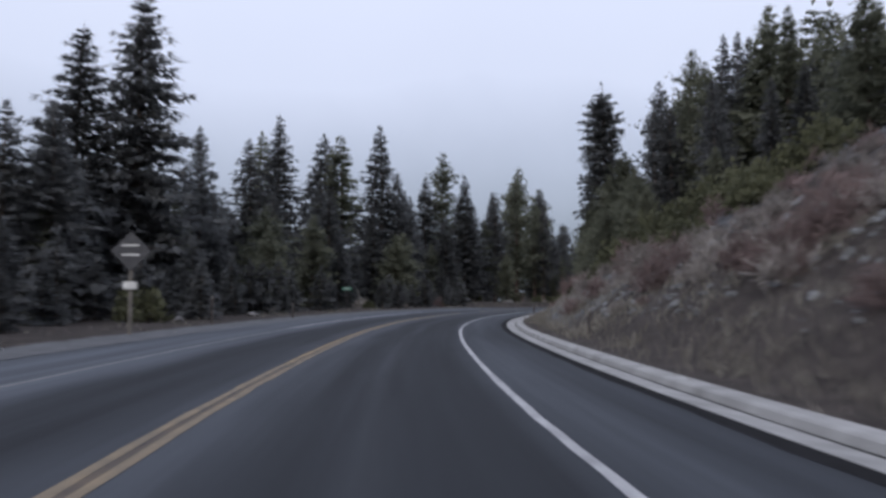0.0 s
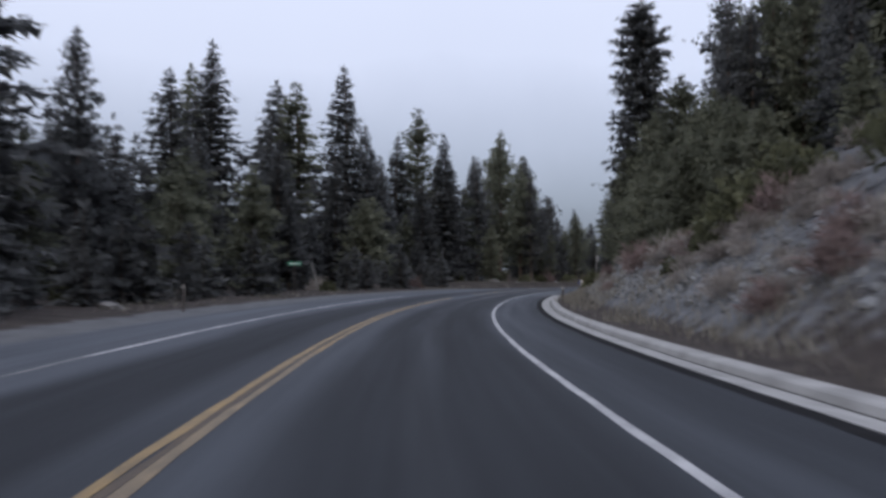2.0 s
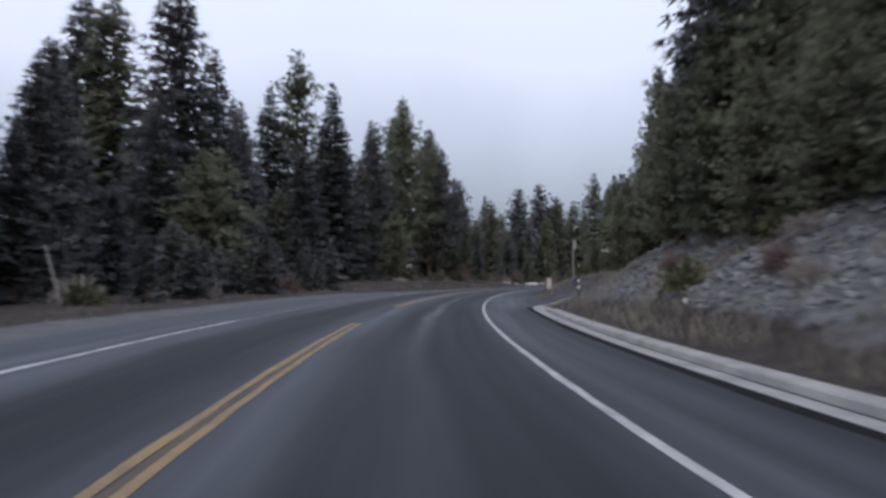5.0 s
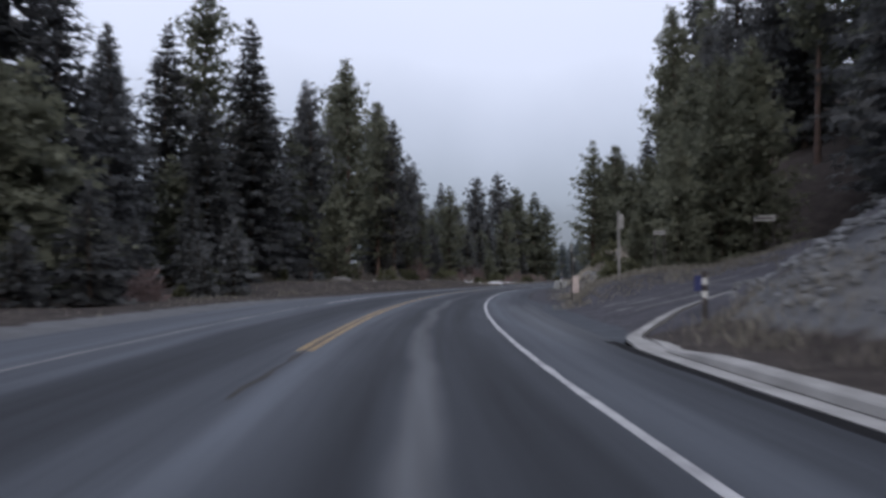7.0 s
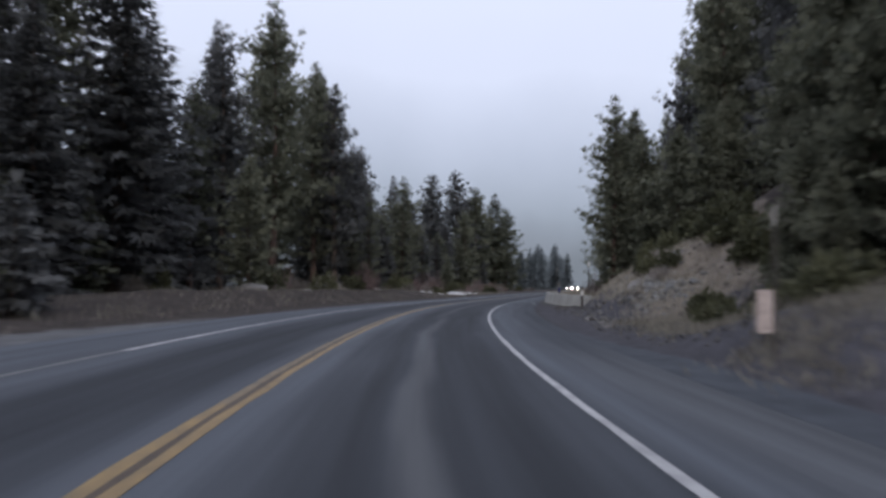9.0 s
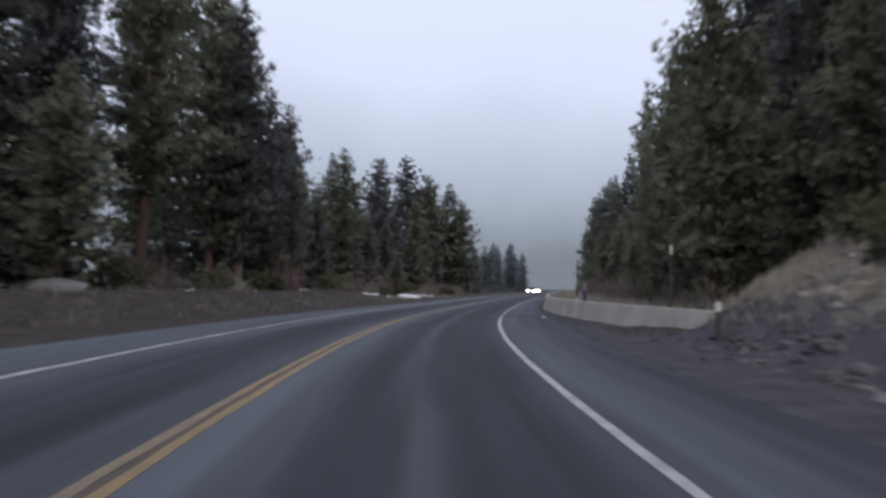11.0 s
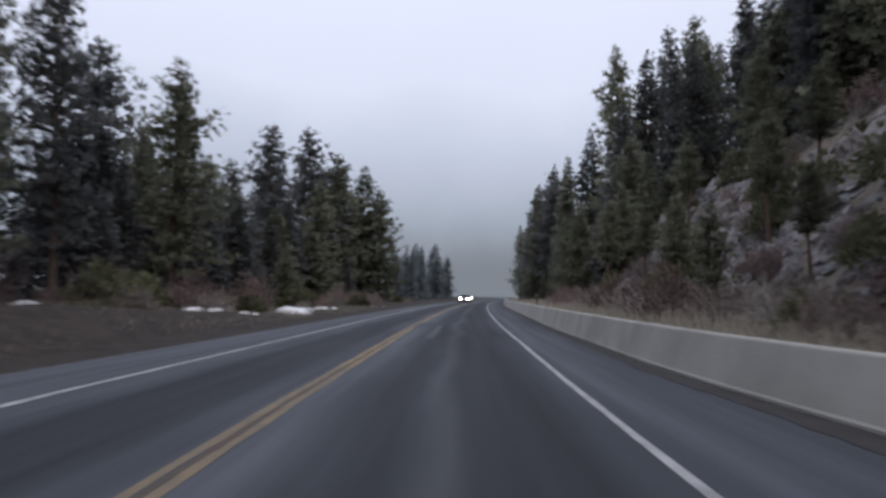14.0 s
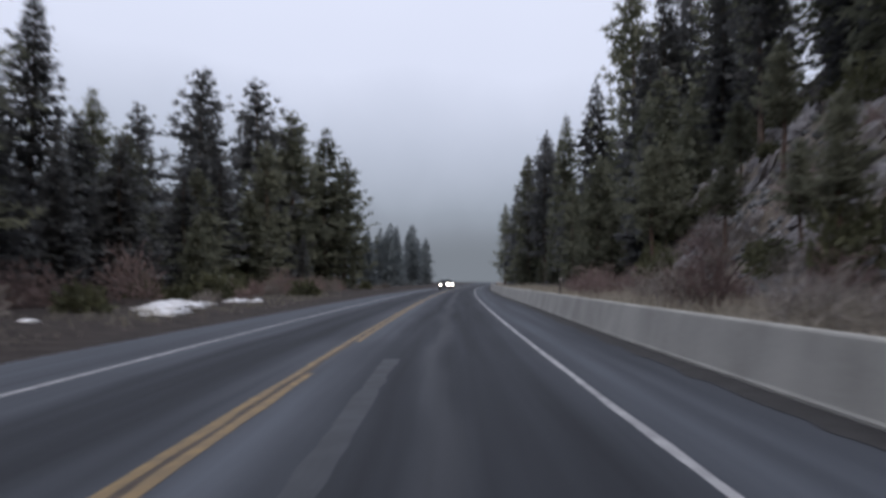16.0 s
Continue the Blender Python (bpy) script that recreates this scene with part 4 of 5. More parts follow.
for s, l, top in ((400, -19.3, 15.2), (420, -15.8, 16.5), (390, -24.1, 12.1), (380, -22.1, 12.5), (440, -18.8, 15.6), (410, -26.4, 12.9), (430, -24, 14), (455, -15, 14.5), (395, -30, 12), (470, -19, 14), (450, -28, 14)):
    tree(MISTY, s, l, top, "distant fir with mist put into its pale colour", "far misty trees")
tree(SNAG, 94, 12.7, 22.2, "lone tall fir with a thin dead top", RIGHT_G, 1.02)
for s, l, h in ((92.5, 11.8, 8), (96, 11.2, 6.5), (90.5, 13.4, 9), (98, 12.6, 8), (94.5, 14.4, 9.5), (87, 14.6, 9.8)):
    tree(NEAR, s, l, float(ground_z(s, l)) + h, "bushy olive-green pine at the foot of the lone fir", RIGHT_G, 1.25)
for s, l, h in ((72, 12.6, 4.6), (74.5, 12.2, 4.2), (76.5, 12.8, 5.2), (79, 12.0, 4.4), (81, 12.6, 5.4), (83.5, 11.8, 4.6), (85.5, 12.6, 5.6), (88, 11.6, 5.0), (70, 14.4, 4.4), (73, 15, 5.5), (67, 14.8, 4.0), (77.5, 15, 6.5), (82, 15.2, 7.0)):
    tree(NEAR, s, l, float(ground_z(s, l)) + h, "bushy olive-green pine above the rocky bank", RIGHT_G, 1.45)
for s, l, top in ((84, 18.3, 17.6), (88, 20.6, 23.2), (92, 23.8, 25.7), (90, 25.7, 24.8), (82, 27.5, 25.0), (80, 28.9, 20.3), (76, 29.3, 18.8), (70, 30.2, 20.3), (84, 17.1, 17.6), (97, 20, 21.5), (100, 26, 28), (104, 31, 27), (72, 24, 17), (110, 38, 28), (64, 31, 19), (72, 20, 17), (78, 21.5, 19), (87, 22, 21), (90, 17.9, 21), (86, 20.2, 20), (104, 20.5, 19.5), (121.5, 21.5, 24), (123.5, 24, 26), (83, 21, 21)):
    tree(FIRS if l > 21 else PINES, s, l, top, "dark conifer standing on the stony hillside", RIGHT_G)
for s, l, top in ((159, 10.6, 12.5), (166, 15.3, 13.8), (155, 21, 22), (148, 23, 26), (128, 37, 30), (132, 34, 29), (139, 27, 28), (144, 28, 30), (121, 44, 32)):
    tree(PINES, s, l, top, "bushy green pine at the foot of the slope", RIGHT_G, 1.05)
for s, l, top in ((287, 21.5, 36.8), (295, 27.2, 38.4), (300, 31.3, 43.7), (240, 25.6, 28.9), (350, 16.4, 29.5), (345, 12.6, 24.0), (290, 33.1, 42.0), (300, 39.1, 41.2), (250, 29.2, 29.3), (370, 13.6, 27.7), (300, 19.3, 27.3), (340, 18.2, 26.8), (270, 20, 25), (315, 17, 26), (330, 15, 25), (420, 9.5, 22.0), (390, 12, 23), (225, 26, 28), (260, 24, 28)):
    tree(FIRS if tree_rng.random() < 0.6 else PINES, s, l, top, "tall conifer on the steep wooded slope", RIGHT_G)
for s, l, h in ((208.5, 19.4, 6), (221, 15.0, 4.8), (231, 15.4, 5.5), (199, 15.2, 4.5), (223, 21.4, 6.5), (240, 19, 6)):
    tree(BARE, s, l, float(ground_z(s, l)) + h, "small olive pine with a bare trunk among the rocks", RIGHT_G, 1.5)
for i in range(5):
    s, l = 206 + i * 9.0 + tree_rng.normal(0, 1), 12.5 + abs(tree_rng.normal(0, 5))
    tree(BARE, s, l, float(ground_z(s, l)) + tree_rng.uniform(5, 9), "small pine with a bare lower trunk on the rocky slope", RIGHT_G, 1.4)
for s, l, top in ((228, 28, 32), (222, 28.5, 33), (217, 27.5, 33), (233, 30, 36), (250, 24.8, 27), (246, 22.5, 25), (236, 26, 26)):
    tree(PINES, s, l, top, "tall conifer on the steep wooded slope", RIGHT_G, 1.15)
for s, l, top in ((136, 27, 25), (131, 26, 23), (127, 30, 24), (148, 25, 25), (175, 20.6, 32), (165, 23.4, 30), (160, 25.6, 28)):
    tree(FIRS, s, l, top, "dark tall conifer high on the slope", RIGHT_G, 1.15)
for s, l, h in ((170, 11.4, 11.6), (174, 12.6, 13.5), (166, 12.4, 12.5)):
    tree(NEAR, s, l, float(ground_z(s, l)) + h, "dense green pine behind the concrete barrier", RIGHT_G, 0.85)
# pines with bare red-brown trunks
for s, l, top in ((164, 17.6, 25), (170, 18.2, 23), (170, 21.4, 28), (141, 24, 26), (134, 30, 27)):
    tree(BARE, s, l, top, "pine with a bare reddish-brown trunk", RIGHT_G, 0.85)

for s, l, top in ((180, 17.2, 21.5), (188, 19.5, 25), (166, 21, 23), (158, 20, 22)):
    tree(PINES, s, l, top, "bushy green pine at the foot of the slope", RIGHT_G, 0.85)
for i in range(8):
    s, l = 190 + i * 4.5, 27 + (i * 7) % 10
    tree(FIRS, s, l, float(ground_z(s, l)) + 9 + (i * 5) % 6, "dark conifer on the skyline of the slope", RIGHT_G, 1.2)
for s, l, h in ((143, 17.6, 6), (139, 17, 5.5), (148, 17.4, 6.5), (151.5, 14.6, 6), (137.5, 16.6, 6), (154.5, 13.6, 7), (124, 12.4, 6), (125.5, 14.5, 9), (127, 16.5, 11), (129.5, 13.4, 8), (131, 16, 11), (130, 11.8, 5), (126, 10.8, 3.2)):
    tree(NEAR, s, l, float(ground_z(s, l)) + h, "bushy dark green pine above the dirt verge", RIGHT_G, 1.1)

# younger and lower trees that fill the woods
fill_rng = np.random.default_rng(11)
rows = []
for i in range(168):
    s = 22 + i * 1.83 + fill_rng.normal(0, 1.5)
    l = min(-float(fill_rng.choice((16, 21, 28, 36, 45), p=(0.25, 0.25, 0.25, 0.15, 0.1))) + fill_rng.normal(0, 2.0) - (3 if s > 212 else 0), -13.0)
    h = fill_rng.uniform(5, 10) if l > -24 else fill_rng.uniform(9, 14)
    if s > 205:
        h *= 0.8
    style = LOW if fill_rng.random() < 0.65 else LOWPINE
    if l > -20:
        tree(style, s, l, float(ground_z(s, l)) + h, "young dark green conifer at the forest's edge", LEFT_G, 1.2)
    else:
        rows.append((DEEP, s, l, h, 1.2))
edge_rng = random.Random(19)
for i in range(64):
    s, l = 26 + i * 1.75 + edge_rng.uniform(-0.8, 0.8), -edge_rng.uniform(9.0, 13.5)
    if not 77 < s < 94:
        tree(EDGE, s, l, float(ground_z(s, l)) + edge_rng.uniform(1.6, 4.2), "small dark fir crowding the gravel verge", LEFT_G, 1.25)
deep_rng = random.Random(77)
rows += [(DEEP, deep_rng.uniform(146, 174), -deep_rng.uniform(21, 29), deep_rng.uniform(9, 13), 1.25) for _ in range(12)]
rows += [(DEEP, fill_rng.uniform(60, 112), -fill_rng.uniform(23, 32), fill_rng.uniform(10, 13), 1.25) for _ in range(16)]
woods("forest_depth", rows, M_FIR, "dark mass of conifers deeper in the forest")
rows = []
for i in range(130):
    s = 126 + i * 2.13 + fill_rng.normal(0, 1.5)
    l = 11.5 + abs(fill_rng.normal(0, 12)) + (4 if s < 156 else 0)
    if s < 138 and l > 17:
        continue
    if 168 < s < 246 and l < 25 and fill_rng.random() < 0.88:
        continue
    h = fill_rng.uniform(4, 11) if s > 140 else fill_rng.uniform(6, 12)
    style = LOWPINE if fill_rng.random() < 0.7 else LOW
    if l < 19:
        tree(style, s, l, float(ground_z(s, l)) + h, "bushy young pine on the slope", RIGHT_G, 1.25)
    else:
        rows.append((DEEP, s, l, h + 2, 1.2))
for i in range(46):
    s = 40 + i * 1.5
    l = 15.5 + abs(fill_rng.normal(0, 8)) + (9 if s < 70 else 0) + (26 if s > 102 else 0)
    h = fill_rng.uniform(3, 8)
    style = LOWPINE if fill_rng.random() < 0.7 else LOW
    if l < 24 or s < 76:
        tree(style, s, l, float(ground_z(s, l)) + h, "bushy young pine above the rocky bank", RIGHT_G, 1.3)
    else:
        rows.append((DEEP, s, l, h + 3, 1.2))
for s0, s1, l0, l1, h, count in ((214, 262, 24, 40, 12, 26), (126, 160, 27, 42, 14, 20), (84, 106, 24, 34, 13, 12)):
    rows += [(DEEP, fill_rng.uniform(s0, s1), fill_rng.uniform(l0, l1), fill_rng.uniform(0.85, 1.2) * h, 1.2) for _ in range(count)]
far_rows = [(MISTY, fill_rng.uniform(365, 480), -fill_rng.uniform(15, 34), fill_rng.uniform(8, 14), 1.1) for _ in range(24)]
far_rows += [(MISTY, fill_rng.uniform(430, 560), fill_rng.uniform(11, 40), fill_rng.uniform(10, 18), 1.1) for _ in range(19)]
woods("misty_woods", far_rows, M_MIST, "far conifers beside the road, mist put into their pale colour")
woods("hillside_woods", rows, M_PINE, "dense green conifers higher on the hillside")


# ---------------------------------------------------------------- shrubs, grass, rocks, snow
def shrub_mesh(name, seed, r, h, count, leaf, mat, twiggy):
    rng = np.random.default_rng(seed)
    d = unit(rng.normal(0, 1, (count, 3)))
    d[:, 2] = np.abs(d[:, 2])
    rad = rng.uniform(0.35 if twiggy else 0.6, 1.0, count) * (0.8 + 0.25 * np.sin(d[:, 0] * 5 + seed) * np.sin(d[:, 1] * 4))
    p = d * rad[:, None] * np.array([r, r, h])
    way = unit(d * 0.5 + rng.normal(0, 0.6 if twiggy else 0.8, (count, 3)) + np.array([0, 0, 0.5]))
    if twiggy:
        p = p * 0.85
    v, f = kites(p, way, unit(np.cross(way, rng.normal(0, 1, (count, 3)))), leaf * rng.uniform(0.6, 1.3, count), leaf * (0.09 if twiggy else 0.5) * rng.uniform(0.7, 1.3, count), 0.05)
    return mesh_of(name, v, f, [mat])


def stems_mesh(seed, r, h, mat):
    rng = np.random.default_rng(seed)
    V, F = [], []
    for i in range(9):
        a = rng.uniform(0, 6.28)
        sv, sf = limb(np.array([0.05 * math.cos(a), 0.05 * math.sin(a), -0.1]), np.array([r * 0.6 * math.cos(a), r * 0.6 * math.sin(a), h * rng.uniform(0.5, 0.85)]), 0.025)
        F += [tuple(k + len(V) for k in q) for q in sf]
        V += sv
    return mesh_of("woody_base", V, F, [mat])


BUSHES = {
    "green": [(shrub_mesh("foliage", 100 + i, 1.0, 1.2, 460, 0.34, M_GREENBUSH, False), stems_mesh(100 + i, 1.0, 1.2, M_BARK)) for i in range(3)],
    "sage": [(shrub_mesh("foliage", 110 + i, 1.0, 0.9, 460, 0.33, M_SAGE, True), stems_mesh(110 + i, 1.0, 0.9, M_SAGE)) for i in range(3)],
    "red": [(shrub_mesh("foliage", 120 + i, 1.0, 1.4, 700, 0.36, M_REDBUSH, True), stems_mesh(120 + i, 1.0, 1.5, M_REDBUSH)) for i in range(3)],
}
TALL_BUSHES = {
    "green": [(shrub_mesh("foliage", 130 + i, 2.0, 2.3, 560, 0.42, M_GREENBUSH, False), stems_mesh(130 + i, 2.0, 2.3, M_BARK)) for i in range(2)],
    "sage": [(shrub_mesh("foliage", 140 + i, 2.0, 1.9, 540, 0.5, M_SAGE, True), stems_mesh(140 + i, 2.0, 1.9, M_SAGE)) for i in range(2)],
    "red": [(shrub_mesh("foliage", 150 + i, 2.0, 2.6, 600, 0.52, M_REDBUSH, True), stems_mesh(150 + i, 2.0, 2.6, M_REDBUSH)) for i in range(2)],
}
bush_rng = np.random.default_rng(21)


THICK = {}


def bush(kind, s, l, size, label, group):
    leaf, stem = BUSHES[kind][int(bush_rng.integers(3))] if size < 1.25 else TALL_BUSHES[kind][int(bush_rng.integers(2))]
    k = size * float(bush_rng.uniform(0.8, 1.2)) * (1.0 if size < 1.25 else 0.5)
    if 203 < s < 252 and 13.4 < l < 22 and bush_rng.random() < (0.1 if kind == "green" else 0.55):
        return None
    if 97 < s < 104 and 0 < l < 12 and kind == "green" or 130 < s < 176 and -15 < l < 0 and kind != "green":
        return None
    if l > 14.5 or l < -14.5 or s > 235 and abs(l) > 11:
        THICK.setdefault((kind, l > 0), []).append((leaf, s, l, k))
        return None
    ob = new("shrub")
    ob.matrix_world = Matrix.Translation(spot(s, l, -0.05)) @ pose(0, 0, 0, 0, 0, float(bush_rng.uniform(0, 360))) @ Matrix.Diagonal((k, k, k * float(bush_rng.uniform(0.75, 1.2)), 1))
    part_mesh("foliage", leaf, ob)
    part_mesh("woody_base", stem, ob)
    return tagged(ob, label, "shrub", group)


for i in range(90):
    s, l = bush_rng.uniform(14, 103), 8.6 + abs(bush_rng.normal(0, 5))
    bush(("sage", "sage", "green" if s > 55 else "red")[i % 3], s, l, bush_rng.uniform(0.4, 0.9), "low scrubby bush on the stony bank", "bushes on the bank")
for i in range(80):
    s, l = bush_rng.uniform(22, 70), 10.2 + abs(bush_rng.normal(0, 4.5))
    bush(("sage", "red", "sage", "sage")[i % 4], s, l, bush_rng.uniform(0.6, 1.3), "bare brownish brush on the stony bank", "bushes on the bank")
for s, l, k in ((69.6, 10.0, 1.2), (70.6, 10.6, 1.1), (93, 10.2, 0.9), (71, 8.9, 0.5), (82, 9.8, 0.6)):
    bush("red", s, l, k, "leafless red-brown bush on the bank", "bushes on the bank")
for i in range(44):
    s, l = bush_rng.uniform(40, 104), 12.5 + abs(bush_rng.normal(0, 5))
    bush("green", s, l, bush_rng.uniform(0.9, 2.0), "rounded olive-green bush above the bank", "bushes on the bank")
for s, l, k in ((123.5, 9.9, 0.9), (125, 9.2, 0.7), (122.6, 9.2, 0.6), (128.5, 9.4, 0.8), (131, 9.8, 0.9), (133.5, 10.4, 0.9)):
    bush("green", s, l, k, "olive-green bush beside the driveway", "bushes beside the driveway")
for i in range(14):
    bush("green", bush_rng.uniform(134, 151), bush_rng.uniform(12.8, 14.4), bush_rng.uniform(0.6, 1.0), "olive-green bush above the heap of rock", "bushes on the bank")
for s, l, k in ((146.4, 10.6, 0.6), (144.8, 10.6, 0.55), (143.4, 11.2, 0.6), (147.6, 12.0, 0.9), (145.4, 13.0, 0.9), (142.0, 13.6, 0.9), (149.4, 11.6, 0.9), (148.2, 13.2, 1.1), (139.0, 13.6, 0.9)):
    bush("green", s, l, k, "olive-green bush over the tan rock heap", "bushes on the bank")
for i in range(14):
    s, l = bush_rng.uniform(132, 152), 9.6 + abs(bush_rng.normal(0, 2.5))
    bush(("sage", "green", "sage")[i % 3], s, l, bush_rng.uniform(0.35, 0.8), "scrubby bush on the heap of rock", "bushes on the bank")
for i in range(46):
    s, l = bush_rng.uniform(158, 192), 10.4 + abs(bush_rng.normal(0, 4))
    bush(("sage", "red", "green", "sage")[i % 4], s, l, bush_rng.uniform(1.0, 2.1), "dense bare brush behind the concrete barrier", "brush on the slope")
for i in range(16):
    s = 160 + i * 1.4 + bush_rng.uniform(-0.5, 0.5)
    bush("red" if i % 4 else "sage", s, 10.6 + 0.1 * (s - 160) / 2 + bush_rng.uniform(0, 1.6), bush_rng.uniform(1.5, 2.2), "dense red-brown brush in front of the pines", "brush on the slope")
for i in range(24):
    s = bush_rng.uniform(186, 262)
    bush("green", s, 14.5 + bush_rng.uniform(0, 13), bush_rng.uniform(1.2, 2.0), "rounded olive-green bush on the slope", "brush on the slope")
for i in range(6):
    bush("green", 184 + i * 3, 15 + bush_rng.uniform(0, 4), bush_rng.uniform(1.3, 1.9), "rounded olive-green bush on the slope", "brush on the slope")
for i in range(70):
    s, l = bush_rng.uniform(192, 258), 12 + bush_rng.uniform(0, 13)
    bush(("sage", "red", "sage")[i % 3], s, l, bush_rng.uniform(0.9, 1.9), "grey-brown leafless brush on the rocky slope", "brush on the slope")
for i in range(60):
    s, l = bush_rng.uniform(194, 242), 9.6 + abs(bush_rng.normal(0, 5.5))
    bush(("red", "sage", "sage", "green" if l > 14 else "sage", "red")[i % 5], s, l, bush_rng.uniform(1.26, 2.3), "dense brown brush behind the concrete barrier", "brush on the slope")
for i in range(120):
    s, l = bush_rng.uniform(160, 275), 9.8 + abs(bush_rng.normal(0, 8))
    bush(("sage", "red", "sage", "green" if l > 14 else "sage", "sage")[i % 5], s, l, bush_rng.uniform(0.6, 1.5), "tangled brush behind the concrete barrier", "brush on the slope")
for i in range(56):
    s, l = bush_rng.uniform(150, 290), -11.5 - abs(bush_rng.normal(0, 4))
    if 214 < s < 244 and l > -14.5:
        l -= 3.5
    bush(("sage", "green", "red", "red")[i % 4], s, l, bush_rng.uniform(1.1, 2.5), "tall dull brush under the pines", "brush under the trees")
for i in range(60):
    s, l = bush_rng.uniform(30, 330), -9.5 - abs(bush_rng.normal(0, 4))
    bush(("sage", "sage", "green", "red")[i % 4] if s > 100 else ("sage", "green")[i % 2], s, l, bush_rng.uniform(0.5, 1.3), "dull brush under the forest's edge", "brush under the trees")


def thicket(kind, rows, mat, label):
    """Brush farther from the road, joined."""
    V, F, n = [], [], 0
    for me, s, l, k in rows:
        v = np.zeros(len(me.vertices) * 3)
        me.vertices.foreach_get("co", v)
        v = v.reshape(-1, 3)
        a = bush_rng.uniform(0, 6.28)
        v = np.stack([v[:, 0] * math.cos(a) - v[:, 1] * math.sin(a), v[:, 0] * math.sin(a) + v[:, 1] * math.cos(a), v[:, 2] * bush_rng.uniform(0.75, 1.2)], -1) * k
        V.append(v + np.array(spot(s, l, -0.05)[:]))
        F += (np.arange(len(v)).reshape(-1, 4) + n).tolist()
        n += len(v)
    tagged(new("brush", mesh_of("brush", np.concatenate(V), F, [mat])), label, "brush", kind="stuff")


for (kind, hill), rows in THICK.items():
    mat, words = {"green": (M_GREENBUSH, "olive-green"), "sage": (M_SAGE, "grey leafless"), "red": (M_REDBUSH, "red-brown leafless")}[kind]
    thicket(kind, rows, mat, f"{words} brush " + ("high on the stony slope" if hill else "deep under the forest trees"))


def grass(name, seed, count, where, label, tall=1.0, mat=M_STRAW):
    rng = np.random.default_rng(seed)
    s, l = where(rng, count)
    x, y = plan(s, l)
    p = np.stack([x, y, ground_z(s, l) - 0.03], -1)
    way = unit(np.stack([rng.normal(0, 0.35, count), rng.normal(0, 0.35, count), np.ones(count)], -1))
    v, f = kites(p, way, unit(np.cross(way, rng.normal(0, 1, (count, 3)))), rng.uniform(0.18, 0.6, count) * tall, rng.uniform(0.015, 0.035, count), 0.1)
    tagged(new(name, mesh_of(name, v, f, [mat])), label, "grass", kind="stuff")


def clumped(rng, count, s0, s1, l0, l1, clumps, spread=0.45):
    cs, cl = rng.uniform(s0, s1, clumps), l0 + (l1 - l0) * rng.uniform(0, 1, clumps) ** 1.6
    i = rng.integers(0, clumps, count)
    return cs[i] + rng.normal(0, spread, count), cl[i] + rng.normal(0, spread, count)


def behind_barrier(rng, count):
    s, l = clumped(rng, count, 156, 300, 0.75, 5.5, 900)
    return s, np.maximum(l, 0.62) + np.array([barrier_offset(q) for q in s])


grass("dry_grass", 1, 10000, lambda r, n: clumped(r, n, 12, 104, 7.6, 13, 420), "pale dry grass tufts on the bank")
grass("dry_grass", 2, 22000, behind_barrier, "pale dry grass behind the concrete barrier", 1.7, M_PALESTRAW)
grass("dry_grass", 3, 4200, lambda r, n: tuple(q * g for q, g in zip(clumped(r, n, 128, 260, 7.2, 13, 520), (1, -1))), "straw-coloured grass on the low verge", 0.75)
grass("dry_grass", 4, 900, lambda r, n: tuple(q * g for q, g in zip(clumped(r, n, 20, 128, 7.2, 9, 90), (1, -1))), "thin dry grass along the gravel verge", 0.6)
grass("dry_grass", 6, 8000, lambda r, n: clumped(r, n, 133, 154, 9.3, 15, 360), "pale dry grass among the heaped rock", 0.8, M_PALESTRAW)
grass("dry_grass", 7, 3600, lambda r, n: clumped(r, n, 117.6, 121.5, 7.2, 16, 130, 0.35), "pale dry grass on the bank beside the driveway", 0.55)
grass("dry_grass", 5, 4500, lambda r, n: clumped(r, n, 118, 136, 8.2, 14, 120), "pale dry grass beside the driveway", 0.7)


def rock_shape(seed, flat=0.6):
    rng = np.random.default_rng(seed)
    bm = bmesh.new()
    bmesh.ops.create_icosphere(bm, subdivisions=2, radius=1.0)
    planes = [(Vector(unit(rng.normal(0, 1, (1, 3)))[0]), rng.uniform(0.55, 0.9)) for _ in range(9)]
    for v in bm.verts:
        for nrm, d in planes:
            over = v.co.dot(nrm) - d
            if over > 0:
                v.co -= nrm * over
        v.co *= 1 + 0.06 * rng.normal()
        v.co.z *= flat
    return bm


ROCKS = []
for i in range(6):
    bm = rock_shape(200 + i, 0.55 + 0.08 * (i % 3))
    me = bpy.data.meshes.new("boulder")
    bm.to_mesh(me)
    bm.free()
    me.materials.append(M_ROCK)
    ROCKS.append(me)
rock_rng = np.random.default_rng(31)


def boulder(s, l, size, words="angular grey boulder lying on the slope", group="boulders on the slope"):
    ob = new("boulder", ROCKS[int(rock_rng.integers(6))])
    ob.matrix_world = Matrix.Translation(spot(s, l, -size * 0.05)) @ pose(0, 0, 0, *(float(q) for q in rock_rng.uniform(-30, 30, 2)), float(rock_rng.uniform(0, 360))) @ Matrix.Diagonal((size, size * float(rock_rng.uniform(0.6, 1)), size * float(rock_rng.uniform(0.6, 1)), 1))
    return tagged(ob, words, "boulder", group)


for i in range(16):
    boulder(rock_rng.uniform(18, 102), 10.5 + abs(rock_rng.normal(0, 4)), rock_rng.uniform(0.2, 0.5))
